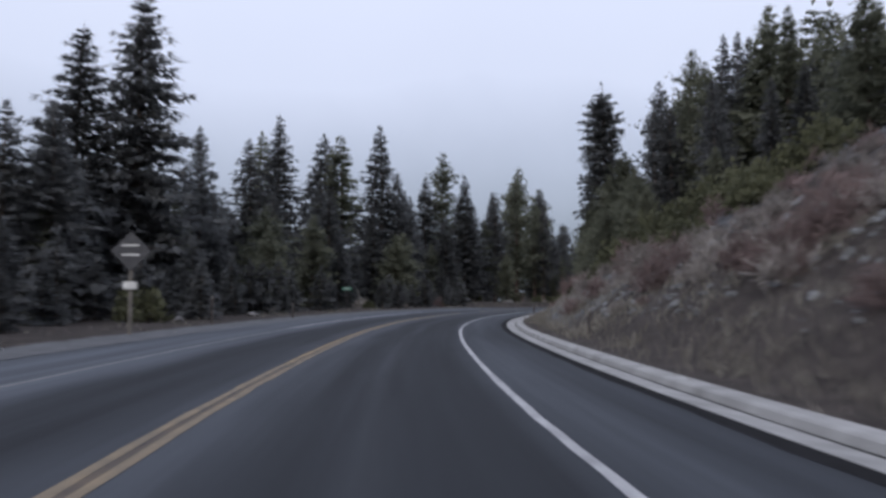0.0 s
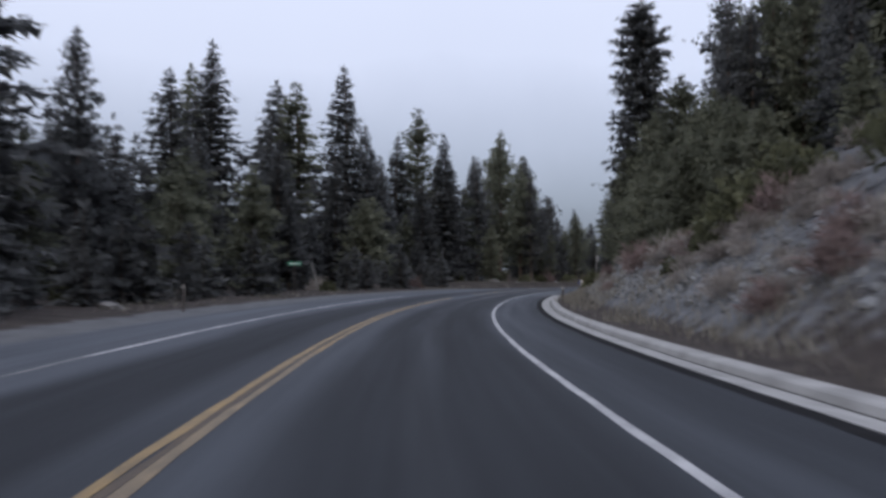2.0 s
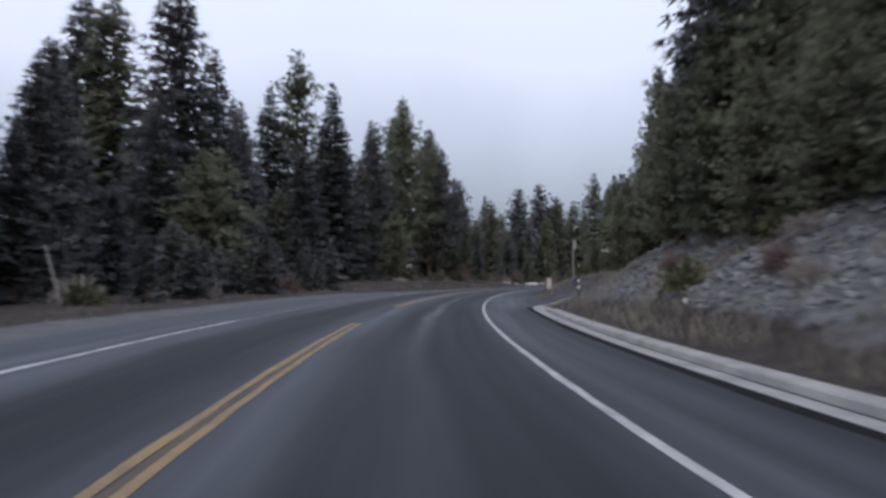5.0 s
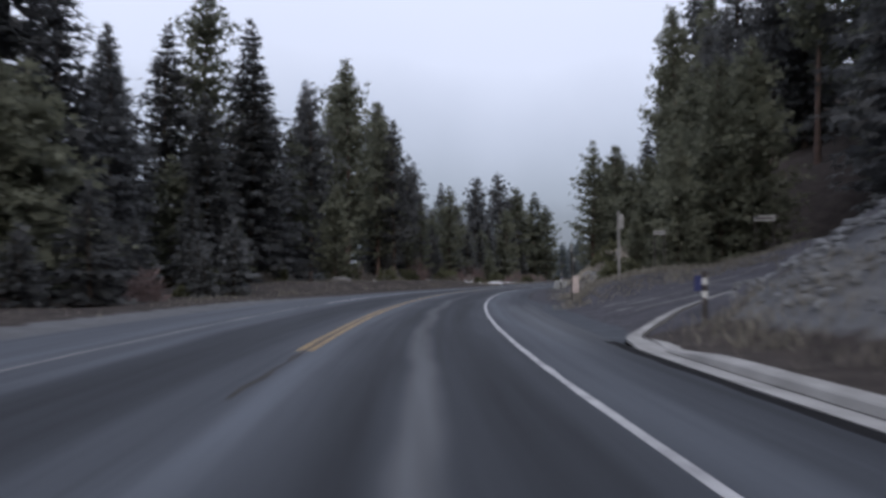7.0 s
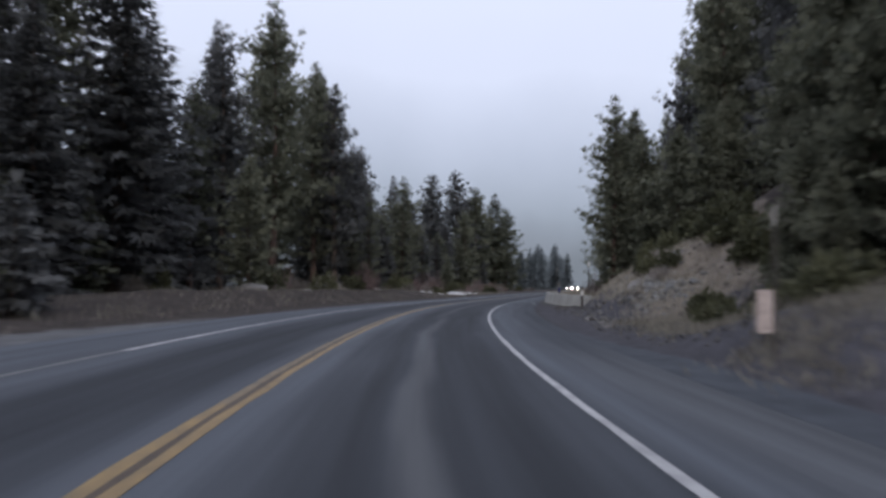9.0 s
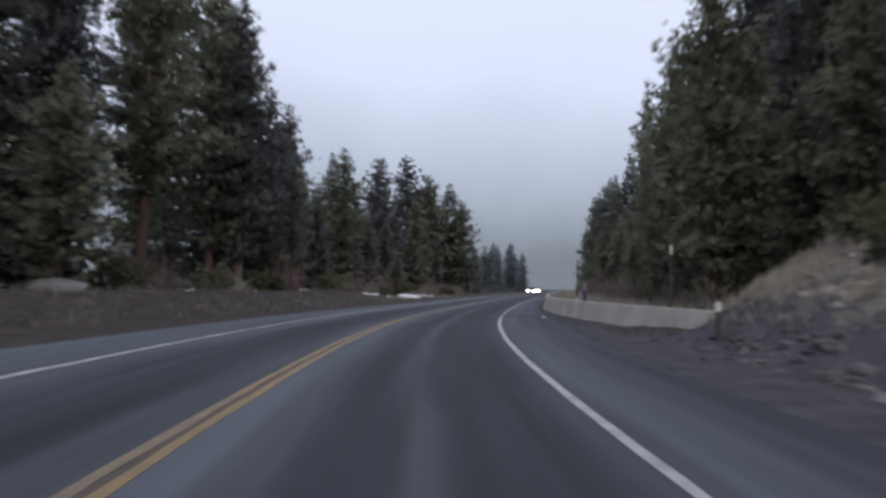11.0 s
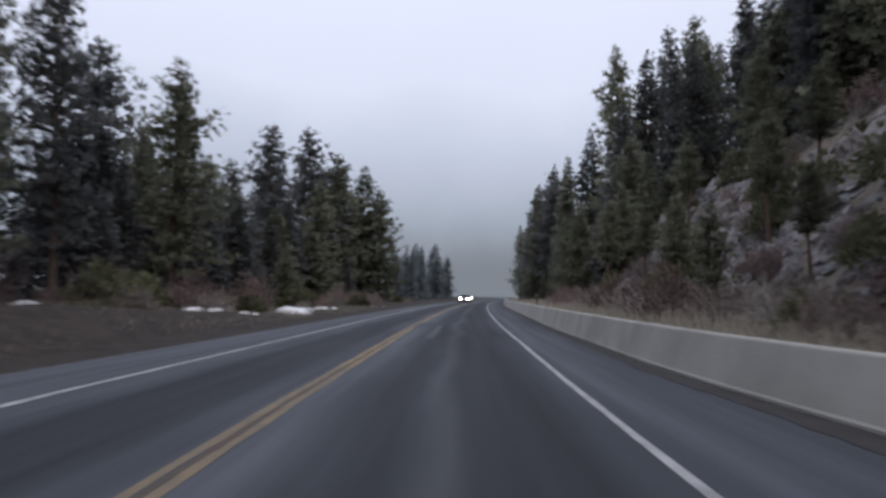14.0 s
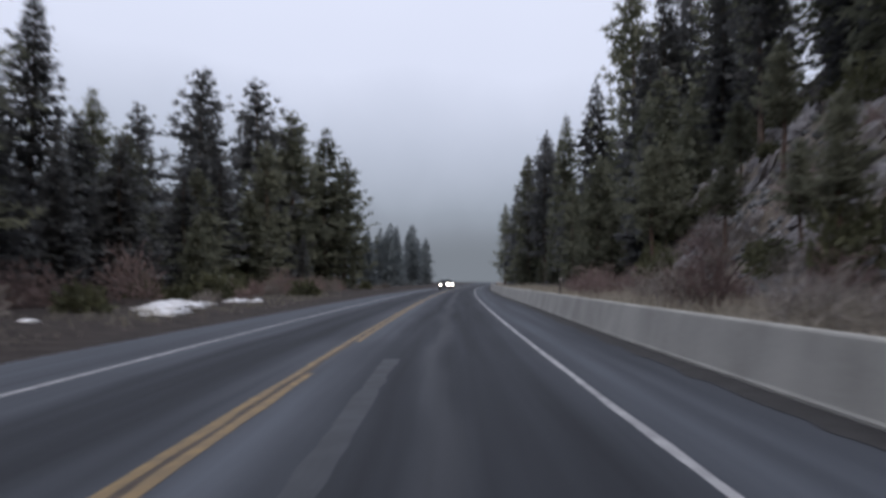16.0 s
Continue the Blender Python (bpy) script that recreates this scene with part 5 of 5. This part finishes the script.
for s, l, k in ((146.7, 8.0, 0.2), (145.6, 7.9, 0.22), (143.1, 8.0, 0.24), (142.6, 8.3, 0.16), (140.7, 7.5, 0.18), (139.2, 7.6, 0.3), (138.5, 7.9, 0.26), (137.7, 7.7, 0.22), (136.4, 7.8, 0.17), (135.7, 7.4, 0.16), (135.0, 7.4, 0.2), (141.6, 7.8, 0.14)):
    boulder(s, l, k, "low grey stone on the dark dirt beside the shoulder", "stones along the shoulder")
for i in range(6):
    boulder(rock_rng.normal(144, 4), 9.8 + abs(rock_rng.normal(0, 2)), rock_rng.uniform(0.25, 0.55))


def gravel_streak(s, l, length, width, seed):
    """A thin pale spill of washed gravel."""
    rng = np.random.default_rng(seed)
    ph = rng.uniform(0, 6, 3)
    tilt = rng.uniform(-0.35, 0.35)
    verts, faces = [tuple(spot(s, l, 0.02))], []
    for ring in range(1, 6):
        for i in range(36):
            a = i * math.pi / 18
            k = ring / 5 * (1 + 0.3 * math.sin(3 * a + ph[0]) + 0.25 * math.sin(7 * a + ph[1]) + 0.2 * math.sin(13 * a + ph[2]))
            u, w = k * length / 2 * math.cos(a), k * width / 2 * math.sin(a)
            verts.append(tuple(spot(s + w * math.cos(tilt) + u * math.sin(tilt), l + u * math.cos(tilt) - w * math.sin(tilt), 0.022 - 0.003 * ring)))
    for i in range(36):
        faces.append((0, 1 + i, 1 + (i + 1) % 36))
        for ring in range(4):
            q, r = 1 + ring * 36, 1 + (ring + 1) * 36
            faces.append((q + i, r + i, r + (i + 1) % 36, q + (i + 1) % 36))
    me = mesh_of("gravel_streak", verts, faces, [M_PALEGRAVEL], smooth=True)
    tagged(new("gravel_streak", me), "thin pale gravel spread on the dark driveway", "gravel", "gravel streaks")


for i, (s, l, a, b) in enumerate(((113.6, 9.1, 1.9, 0.5), (111, 9.2, 2.4, 0.6), (115.3, 8.4, 1.4, 0.4), (116, 12.5, 2.6, 0.5), (113.0, 12.5, 3.0, 0.5), (109.5, 11, 3.0, 0.5), (117.3, 8.6, 2.8, 0.35), (112, 8.0, 1.2, 0.4), (114.6, 10.8, 1.6, 0.4))):
    gravel_streak(s, l, a, b, 400 + i)
for i in range(10):
    boulder(rock_rng.uniform(190, 260), 17 + abs(rock_rng.normal(0, 6)), rock_rng.uniform(0.3, 0.6))
for i in range(14):
    boulder(rock_rng.normal(201, 5), 11.5 + abs(rock_rng.normal(0, 2.5)), rock_rng.uniform(0.3, 0.7))


def rock_outcrop(s, l, size, seed):
    """Split slabs of bedrock that break through the hillside along its fall."""
    rng = np.random.default_rng(seed)
    ob = thing("rock_outcrop", s, l, "fractured violet-grey bedrock breaking out of the hillside", "rock outcrop", "rock outcrops")
    lean = math.degrees(math.atan((ground_z(s, l + 1.5) - ground_z(s, l - 1.5)) / 3))
    slope = pose(0, 0, 0, 0, -lean, 0)
    for i in range(6):
        bm = bmesh.new()
        bmesh.ops.create_icosphere(bm, subdivisions=3, radius=1.0)
        shift = Vector(rng.uniform(-50, 50, 3))
        for v in bm.verts:
            q = v.co * 1.5 + shift
            v.co *= 0.75 + 0.26 * noise.cell(q * 1.3) + 0.15 * noise.cell(q * 2.9) + 0.2 * noise.fractal(q * 1.6, 1.0, 2.0, 4)
        a, b, c = size * rng.uniform(0.7, 1.3), size * rng.uniform(0.4, 0.75), size * rng.uniform(0.3, 0.5)
        m = slope @ pose(rng.normal(0, 1.0 * size), rng.normal(0, 1.3 * size), -0.12 * size, float(rng.normal(0, 10)), float(rng.normal(-6, 8)), float(rng.normal(25, 30))) @ Matrix.Diagonal((a, b, c, 1))
        bmesh.ops.transform(bm, matrix=m, verts=bm.verts[:])
        part("slab", bm, M_CRAG, ob)


for i, (s, l, k) in enumerate(((220, 16.0, 1.9), (224, 17.6, 1.6), (206, 17.0, 1.7), (201.5, 15.2, 1.5), (203, 20.4, 2.1), (215.5, 19.2, 1.9), (236, 18.6, 2.0), (248, 20.6, 2.2), (243, 24.6, 2.4), (230, 21.6, 2.3), (222, 14.4, 1.3), (252, 19.0, 1.6), (209, 23.0, 2.2), (196, 17.5, 1.4), (233, 15.6, 1.3), (210, 15.6, 1.4), (214, 17.2, 1.7), (218.5, 17.8, 1.8), (227, 19.6, 1.9), (239, 16.6, 1.5), (244, 18.4, 1.8), (206.5, 15.4, 1.2))):
    rock_outcrop(s, l, k, 700 + i)
for s, l, k in ((58, -8.5, 0.7), (52, -9.2, 0.6), (46.5, -8.6, 0.5), (160, -12, 1.1), (176, -12, 0.8)):
    boulder(s, l, k)


def rubble(name, seed, count, s_of, l_of, size, label, mat=None):
    rng = np.random.default_rng(seed)
    shapes = []
    for i in range(4):
        bm = bmesh.new()
        bmesh.ops.create_icosphere(bm, subdivisions=1, radius=1.0)
        for v in bm.verts:
            v.co *= 1 + 0.25 * rng.normal()
            v.co.z *= 0.6
        shapes.append((np.array([v.co[:] for v in bm.verts]), [[v.index for v in f.verts] for f in bm.faces]))
        bm.free()
    V, F, n = [], [], 0
    s, l = s_of(rng, count), l_of(rng, count)
    x, y = plan(s, l)
    z = ground_z(s, l)
    k = size[0] + (size[1] - size[0]) * rng.uniform(0, 1, count) ** 3
    for i in range(count):
        v, f = shapes[i % 4]
        a = rng.uniform(0, 6.28)
        rot = np.array([[math.cos(a), -math.sin(a), 0], [math.sin(a), math.cos(a), 0], [0.2 * rng.normal(), 0.2 * rng.normal(), 1]])
        V.append(v @ rot.T * k[i] + (x[i], y[i], z[i]))
        F += [[q + n for q in t] for t in f]
        n += len(v)
    tagged(new(name, mesh_of(name, np.concatenate(V), F, [mat or M_ROCKS])), label, "rubble", kind="stuff")


rubble("rubble", 41, 3400, lambda r, n: 14 + 90 * r.uniform(0, 1, n) ** 0.7, lambda r, n: 8.8 + np.abs(r.normal(0, 4.5, n)), (0.03, 0.19), "loose grey rubble on the stony bank")
rubble("rubble", 45, 2600, lambda r, n: r.uniform(78, 108, n), lambda r, n: 9.4 + np.abs(r.normal(0, 4, n)), (0.04, 0.22), "blue-grey broken rock on the end of the bank")
rubble("rubble", 46, 2400, lambda r, n: r.uniform(50, 96, n), lambda r, n: 8.6 + np.abs(r.normal(0, 2.6, n)), (0.04, 0.19), "blue-grey rubble low on the stony bank")
rubble("rubble", 42, 900, lambda r, n: r.uniform(123, 160, n), lambda r, n: 7.0 + np.abs(r.normal(0, 3, n)), (0.02, 0.12), "dark loose stones along the dirt verge", M_DARKSTONE)
rubble("rubble", 43, 500, lambda r, n: r.normal(143, 4.5, n), lambda r, n: 9.3 + np.abs(r.normal(0, 1.6, n)), (0.03, 0.15), "heap of broken tan-grey rock", M_TANROCK)
rubble("rubble", 47, 420, lambda r, n: r.normal(141, 1.6, n), lambda r, n: r.normal(10.4, 0.5, n), (0.05, 0.19), "spill of blue-grey broken rock among the dry grass")
rubble("rubble", 48, 220, lambda r, n: r.uniform(132, 150, n), lambda r, n: 7.5 + np.abs(r.normal(0, 0.8, n)), (0.05, 0.18), "loose grey stones along the shoulder's edge", M_DARKSTONE)
rubble("rubble", 49, 1000, lambda r, n: r.uniform(203, 250, n), lambda r, n: r.uniform(13.6, 21, n), (0.06, 0.3), "broken rock below the bedrock")
rubble("rubble", 44, 1500, lambda r, n: r.uniform(160, 270, n), lambda r, n: 14 + np.abs(r.normal(0, 7, n)), (0.08, 0.5), "broken rock on the steep slope")


def snow_patch(s, l, length, width, height, seed):
    """A low ragged heap of old snow."""
    rng = np.random.default_rng(seed)
    bm = bmesh.new()
    bmesh.ops.create_icosphere(bm, subdivisions=3, radius=1.0)
    ph = rng.uniform(0, 6, 4)
    for v in bm.verts:
        a = math.atan2(v.co.y, v.co.x)
        k = 1 + 0.25 * math.sin(3 * a + ph[0]) + 0.25 * math.sin(5 * a + ph[1]) + 0.22 * math.sin(11 * a + ph[2])
        v.co.x *= k * width / 2
        v.co.y *= k * length / 2
        v.co.z *= 0.8 * height * (1 + 0.3 * math.sin(v.co.x * 3 + ph[3]) * math.sin(v.co.y * 2.3))
        v.co.z = max(v.co.z, -0.12)
    me = bpy.data.meshes.new("snow_patch")
    bm.to_mesh(me)
    bm.free()
    me.materials.append(M_SNOW)
    me.shade_smooth()
    ob = new("snow_patch", me)
    ob.matrix_world = Matrix.Translation(spot(s, l, 0.0)) @ pose(0, 0, 0, 0, 0, turn_at(s))
    tagged(ob, "ragged heap of old roadside snow", "snow", "old snow patches")


for i, (s, l, a, b, h) in enumerate(((206.4, -9.6, 1.2, 0.5, 0.16), (209, -8.9, 0.9, 0.4, 0.12), (211.8, -9.1, 0.7, 0.35, 0.12), (239.5, -9.6, 2.6, 0.6, 0.2), (221.5, -8.6, 4.2, 1.2, 0.24), (224, -9.4, 5.0, 1.8, 0.34), (226.5, -10.4, 4.0, 1.9, 0.36), (229, -10.0, 2.6, 0.8, 0.25), (231, -11.6, 3.2, 1.1, 0.34), (234, -11.0, 3.0, 0.8, 0.25), (238, -10.3, 4, 0.9, 0.25), (212, -13.2, 2.4, 1.0, 0.25), (216, -15, 1.8, 0.9, 0.25), (205, -10.2, 1.8, 0.7, 0.22), (177, -14.0, 1.5, 0.6, 0.2), (27, -7.4, 4, 1.3, 0.16), (196, -13.2, 1.3, 0.7, 0.2))):
    snow_patch(s, l, a, b, h, 300 + i)


# ---------------------------------------------------------------- signs, posts and stakes
def diamond_sign():
    ob = thing("warning_sign", 36.6, -6.75, "back of a diamond road sign with braces on a post", "road sign")
    part("post", box_bm(-0.05, 0.05, -0.05, 0.05, -0.4, 3.0, 0.008), M_POSTWOOD, ob)
    bm = box_bm(-0.45, 0.45, -0.004, 0.004, -0.45, 0.45)
    bmesh.ops.transform(bm, matrix=pose(0, -0.07, 2.62) @ pose(0, 0, 0, 0, 45, 0), verts=bm.verts[:])
    part("diamond_panel", bm, M_ALU, ob, "bare grey metal back of the panel")
    for z in (2.5, 2.8):
        part("brace", box_bm(-0.28, 0.28, -0.105, -0.078, z - 0.03, z + 0.03, 0.006), M_WHITEPANEL, ob)
    part("lower_plate", box_bm(-0.22, 0.22, -0.08, -0.06, 1.42, 1.66, 0.006), M_WHITEPANEL, ob, "small pale plate under the diamond")


def street_sign():
    ob = thing("street_sign", 80.0, -8.5, "green street name blade on a thin post", "street sign")
    part("post", rod_bm((0, 0, -0.3), (0, 0, 1.72), 0.03, 0.03), M_DARKPOST, ob)
    blade = part("blade", box_bm(-0.42, 0.42, -0.012, 0.012, 1.72, 1.92, 0.004), M_GREENSIGN, ob)
    part("lettering_bar", box_bm(-0.32, 0.32, -0.0145, -0.0125, 1.79, 1.85), M_WHITEPANEL, blade, "white bar of unreadable lettering")


def leaning_post():
    ob = thing("leaning_post", 91.0, -10.2, "thin pale post leaning to one side", "post")
    part("shaft", rod_bm((0, 0, -0.3), (-0.62, 0, 2.0), 0.04, 0.035), M_GREYPOST, ob)


def delineator(s, l, h=0.95, tall=False):
    ob = thing("delineator_post", s, l, "slim roadside marker post with a reflector", "marker post", "marker posts")
    part("shaft", box_bm(-0.045, 0.045, -0.012, 0.012, -0.3, h, 0.004), M_DARKPOST, ob)
    part("reflector", box_bm(-0.03, 0.03, -0.02, -0.013, h - 0.14, h - 0.04, 0.003), M_GREYPOST if tall or s < 60 else M_WHITEPANEL, ob, "small pale reflector")


def banded_post(s, l, h=1.0):
    ob = thing("banded_post", s, l, "short post banded black and white" if h > 1 else "short dark post with a white top band", "marker post", "marker posts")
    n = 8 if h > 1 else 4
    for i in range(n):
        white = i in (n - 2, n - 4) if n == 8 else i == 3
        part("band", rod_bm((0, 0, h * i / n - (0.2 if i == 0 else 0)), (0, 0, h * (i + 1) / n), 0.06, 0.06, 10), M_WHITEPANEL if white else M_DARKPOST, ob)
    return ob


def snow_stake(s, l, h, banded=False, label="tall thin dark snow stake with a white tip", thick=0.03):
    ob = thing("snow_stake", s, l, label, "snow stake", "snow stakes")
    part("shaft", rod_bm((0, 0, -0.3), (0, 0, h - 0.3), thick, thick * 0.9), M_DARKPOST, ob)
    if banded:
        part("band", rod_bm((0, 0, h - 1.95), (0, 0, h - 1.75), 0.036, 0.036), M_WHITEPANEL, ob, "white painted band")
    part("tip", rod_bm((0, 0, h - 0.3), (0, 0, h), thick, thick), M_WHITEPANEL if 0.035 < thick < 0.05 else M_GREYPOST, ob, "white painted tip")
    return ob


PLINTH = float(ground_z(119.4, 9.0))


def box_pole():
    ob = thing("utility_post", 119.4, 9.0, "pale post carrying a small box near its top", "post")
    part("shaft", rod_bm((0, 0, -0.3), (0, 0, 3.8 - PLINTH), 0.055, 0.045, 10), M_GREYPOST, ob)
    part("box", box_bm(0.045, 0.19, -0.08, 0.08, 3.1 - PLINTH, 3.7 - PLINTH, 0.02), M_DULLBOARD, ob, "pale metal box")


def driveway_sign(s, l, wide, high, top):
    ob = thing("driveway_sign", s, l, "small pale sign board on posts beside the driveway", "sign", "driveway signs", turn=-12)
    up = top - float(ground_z(s, l))
    for x in (-wide * 0.4, wide * 0.4):
        part("post", rod_bm((x, 0.02, -0.3), (x, 0.02, up - 0.02), 0.03, 0.03), M_DARKPOST, ob)
    board = part("board", box_bm(-wide / 2, wide / 2, -0.035, -0.012, up - high, up, 0.006), M_DULLBOARD, ob)
    part("lettering_bar", box_bm(-wide * 0.36, wide * 0.36, -0.0375, -0.0355, up - high * 0.62, up - high * 0.4), M_DARKPOST, board, "dark bar of unreadable lettering")


def white_marker():
    ob = thing("object_marker", 121.0, 7.45, "pinkish white marker panel near the driveway", "road sign")
    part("panel", box_bm(-0.15, 0.15, -0.012, 0.012, 0.2, 0.9, 0.01), M_PINKPANEL, ob)
    part("post", box_bm(-0.03, 0.03, 0.012, 0.05, -0.3, 0.85, 0.004), M_DARKPOST, ob)


diamond_sign()
street_sign()
leaning_post()
delineator(80.0, 7.1)
delineator(36.0, 7.6, 1.0)
nose_post = banded_post(104.6, 8.25, 1.2)
part("blue_reflector", box_bm(-0.24, -0.07, -0.03, 0.0, 0.75, 1.1, 0.01), M_BLUE, nose_post, "blue reflector plate")
delineator(46.0, -6.9, 1.25, True)
delineator(58.5, -6.4, 0.9, True)
box_pole()
driveway_sign(124.7, 16.3, 0.95, 0.28, 3.95)
driveway_sign(123.0, 11.3, 0.5, 0.18, 3.2)
white_marker()
snow_stake(120.0, 7.2, 2.35)
banded_post(149.0, 8.1, 0.85)
snow_stake(157.6, 9.0, 2.5, thick=0.04)
snow_stake(170.4, 7.1, 2.6, True, thick=0.034)
blue_stake = snow_stake(168.4, 7.3, 1.5, False, "stout dark post with a blue reflector and a pale tip", 0.06)
part("blue_reflector", box_bm(-0.09, 0.09, -0.09, -0.055, 0.8, 1.12, 0.01), M_BLUE, blue_stake, "blue reflector plate")
delineator(230, 7.2, 1.4)


# ---------------------------------------------------------------- oncoming cars, headlights on
def car(s, l, paint, label, high):
    ob = thing("car", s, l, label, "car", "oncoming cars")
    w, ln, h = 0.92, 4.5, high
    side = [(-2.2, 0.35), (-2.25, 0.75), (-2.1, 0.95), (-1.05, 1.05), (-0.55, h - 0.06), (-0.2, h), (1.1, h), (1.7, h - 0.1), (2.1, 1.02), (2.25, 0.8), (2.22, 0.35)]
    bm = bmesh.new()
    rows = []
    for x, f in ((-w, 0.0), (-w * 0.97, 0.06), (w * 0.97, 0.06), (w, 0.0)):
        row = []
        for y, z in side:
            tuck = 0.16 * max(0, (z - 1.0) / (h - 1.0))
            row.append(bm.verts.new((x * (1 - tuck), y, z + f * (z - 0.35) * 0.3)))
        rows.append(row)
    for a, b in zip(rows, rows[1:]):
        for i in range(len(side)):
            j = (i + 1) % len(side)
            bm.faces.new((a[i], a[j], b[j], b[i]))
    bm.faces.new(rows[0][::-1])
    bm.faces.new(rows[-1])
    bmesh.ops.recalc_face_normals(bm, faces=bm.faces[:])
    bmesh.ops.bevel(bm, geom=bm.edges[:], offset=0.03, segments=2, affect="EDGES")
    part("body", bm, paint, ob)
    bm = bmesh.new()
    q = [bm.verts.new(p) for p in ((-0.74, -1.02, 1.09), (0.74, -1.02, 1.09), (0.68, -0.58, h - 0.1), (-0.68, -0.58, h - 0.1))]
    bm.faces.new(q)
    bmesh.ops.translate(bm, verts=bm.verts[:], vec=(0, -0.03, 0.02))
    ext = bmesh.ops.extrude_face_region(bm, geom=bm.faces[:])
    bmesh.ops.translate(bm, verts=[g for g in ext["geom"] if isinstance(g, bmesh.types.BMVert)], vec=(0, 0.02, 0))
    part("windscreen", bm, M_GLASS, ob, "dark windscreen")
    part("grille", box_bm(-0.45, 0.45, -2.29, -2.24, 0.6, 0.78, 0.01), M_GRILLE, ob)
    part("bumper", box_bm(-0.88, 0.88, -2.33, -2.18, 0.36, 0.56, 0.03), paint, ob)
    for x in (-0.68, 0.68):
        bm = rod_bm((x, -2.31, 0.7), (x, -2.2, 0.7), 0.11, 0.11, 16)
        part("headlight", bm, M_HEADLIGHT, ob, "lit headlight")
    for x in (-0.8, 0.8):
        for y in (-1.4, 1.4):
            tyre = part("tyre", rod_bm((x - 0.11, y, 0.33), (x + 0.11, y, 0.33), 0.33, 0.33, 24), M_RUBBER, ob)
            part("rim", rod_bm((x - 0.115, y, 0.33), (x + 0.115, y, 0.33), 0.2, 0.2, 16), M_RIM, tyre)
        part("mirror", box_bm(x * 1.18 - 0.08, x * 1.18 + 0.08, -0.75, -0.62, 1.08, 1.22, 0.03), paint, ob)


car(330, -1.55, M_CARPAINT, "dark car coming the other way, headlights on", 1.55)
car(352, -2.0, M_CARPAINT2, "silver car following with its headlights on", 1.48)


# ---------------------------------------------------------------- far distance
def far_slope(name, far, base, rise, middle, spread, colour, dense, seed, label):
    """A wooded ridge sheet far beyond the trees; it glows mist-grey and turns clear towards its upper edge."""
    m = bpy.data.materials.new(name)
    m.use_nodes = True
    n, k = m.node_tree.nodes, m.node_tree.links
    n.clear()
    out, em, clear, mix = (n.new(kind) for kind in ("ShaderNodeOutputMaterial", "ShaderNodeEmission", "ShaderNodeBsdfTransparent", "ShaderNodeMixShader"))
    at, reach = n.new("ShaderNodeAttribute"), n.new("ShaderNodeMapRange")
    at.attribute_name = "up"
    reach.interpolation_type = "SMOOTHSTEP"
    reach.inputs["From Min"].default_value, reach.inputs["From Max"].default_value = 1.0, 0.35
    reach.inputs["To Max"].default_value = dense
    # the mist is this emission colour, thinned out by transparency higher up
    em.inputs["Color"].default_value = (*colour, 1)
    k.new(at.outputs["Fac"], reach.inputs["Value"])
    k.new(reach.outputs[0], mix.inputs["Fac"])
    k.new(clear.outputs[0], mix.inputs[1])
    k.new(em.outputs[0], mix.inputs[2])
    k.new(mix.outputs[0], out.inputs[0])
    rng = np.random.default_rng(seed)
    ph = rng.uniform(0, 6, 3)
    ang = np.linspace(-1.2, 1.9, 620)
    verts, up = [], []
    for i, a in enumerate(ang):
        h = base + rise * math.exp(-((a - middle) / spread) ** 2) + 0.08 * base * math.sin(a * 17 + ph[1]) + 0.05 * base * math.sin(a * 61 + ph[2]) + 0.03 * base * math.sin(a * 190 + ph[0])
        x, y = 40 + far * math.sin(a), 120 + far * math.cos(a)
        for level in (-1.0, 0.0, 0.5, 1.0):
            verts.append((x, y, h * level))
            up.append(max(level, 0.0))
    faces = [(4 * i + j, 4 * i + 4 + j, 4 * i + 5 + j, 4 * i + 1 + j) for i in range(len(ang) - 1) for j in range(3)]
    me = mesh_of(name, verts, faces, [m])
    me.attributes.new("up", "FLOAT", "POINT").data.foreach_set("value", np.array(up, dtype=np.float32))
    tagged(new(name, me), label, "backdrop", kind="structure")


far_slope("backdrop", 1450, 95, 45, 0.3, 0.5, (0.235, 0.265, 0.32), 0.75, 3, "far wooded ridge, its mist a grey glow of the sheet")
far_slope("backdrop", 760, 20, 34, 0.57, 0.09, (0.185, 0.212, 0.248), 0.7, 8, "nearer wooded ridge sheet with a mist-grey glow, fading upward")
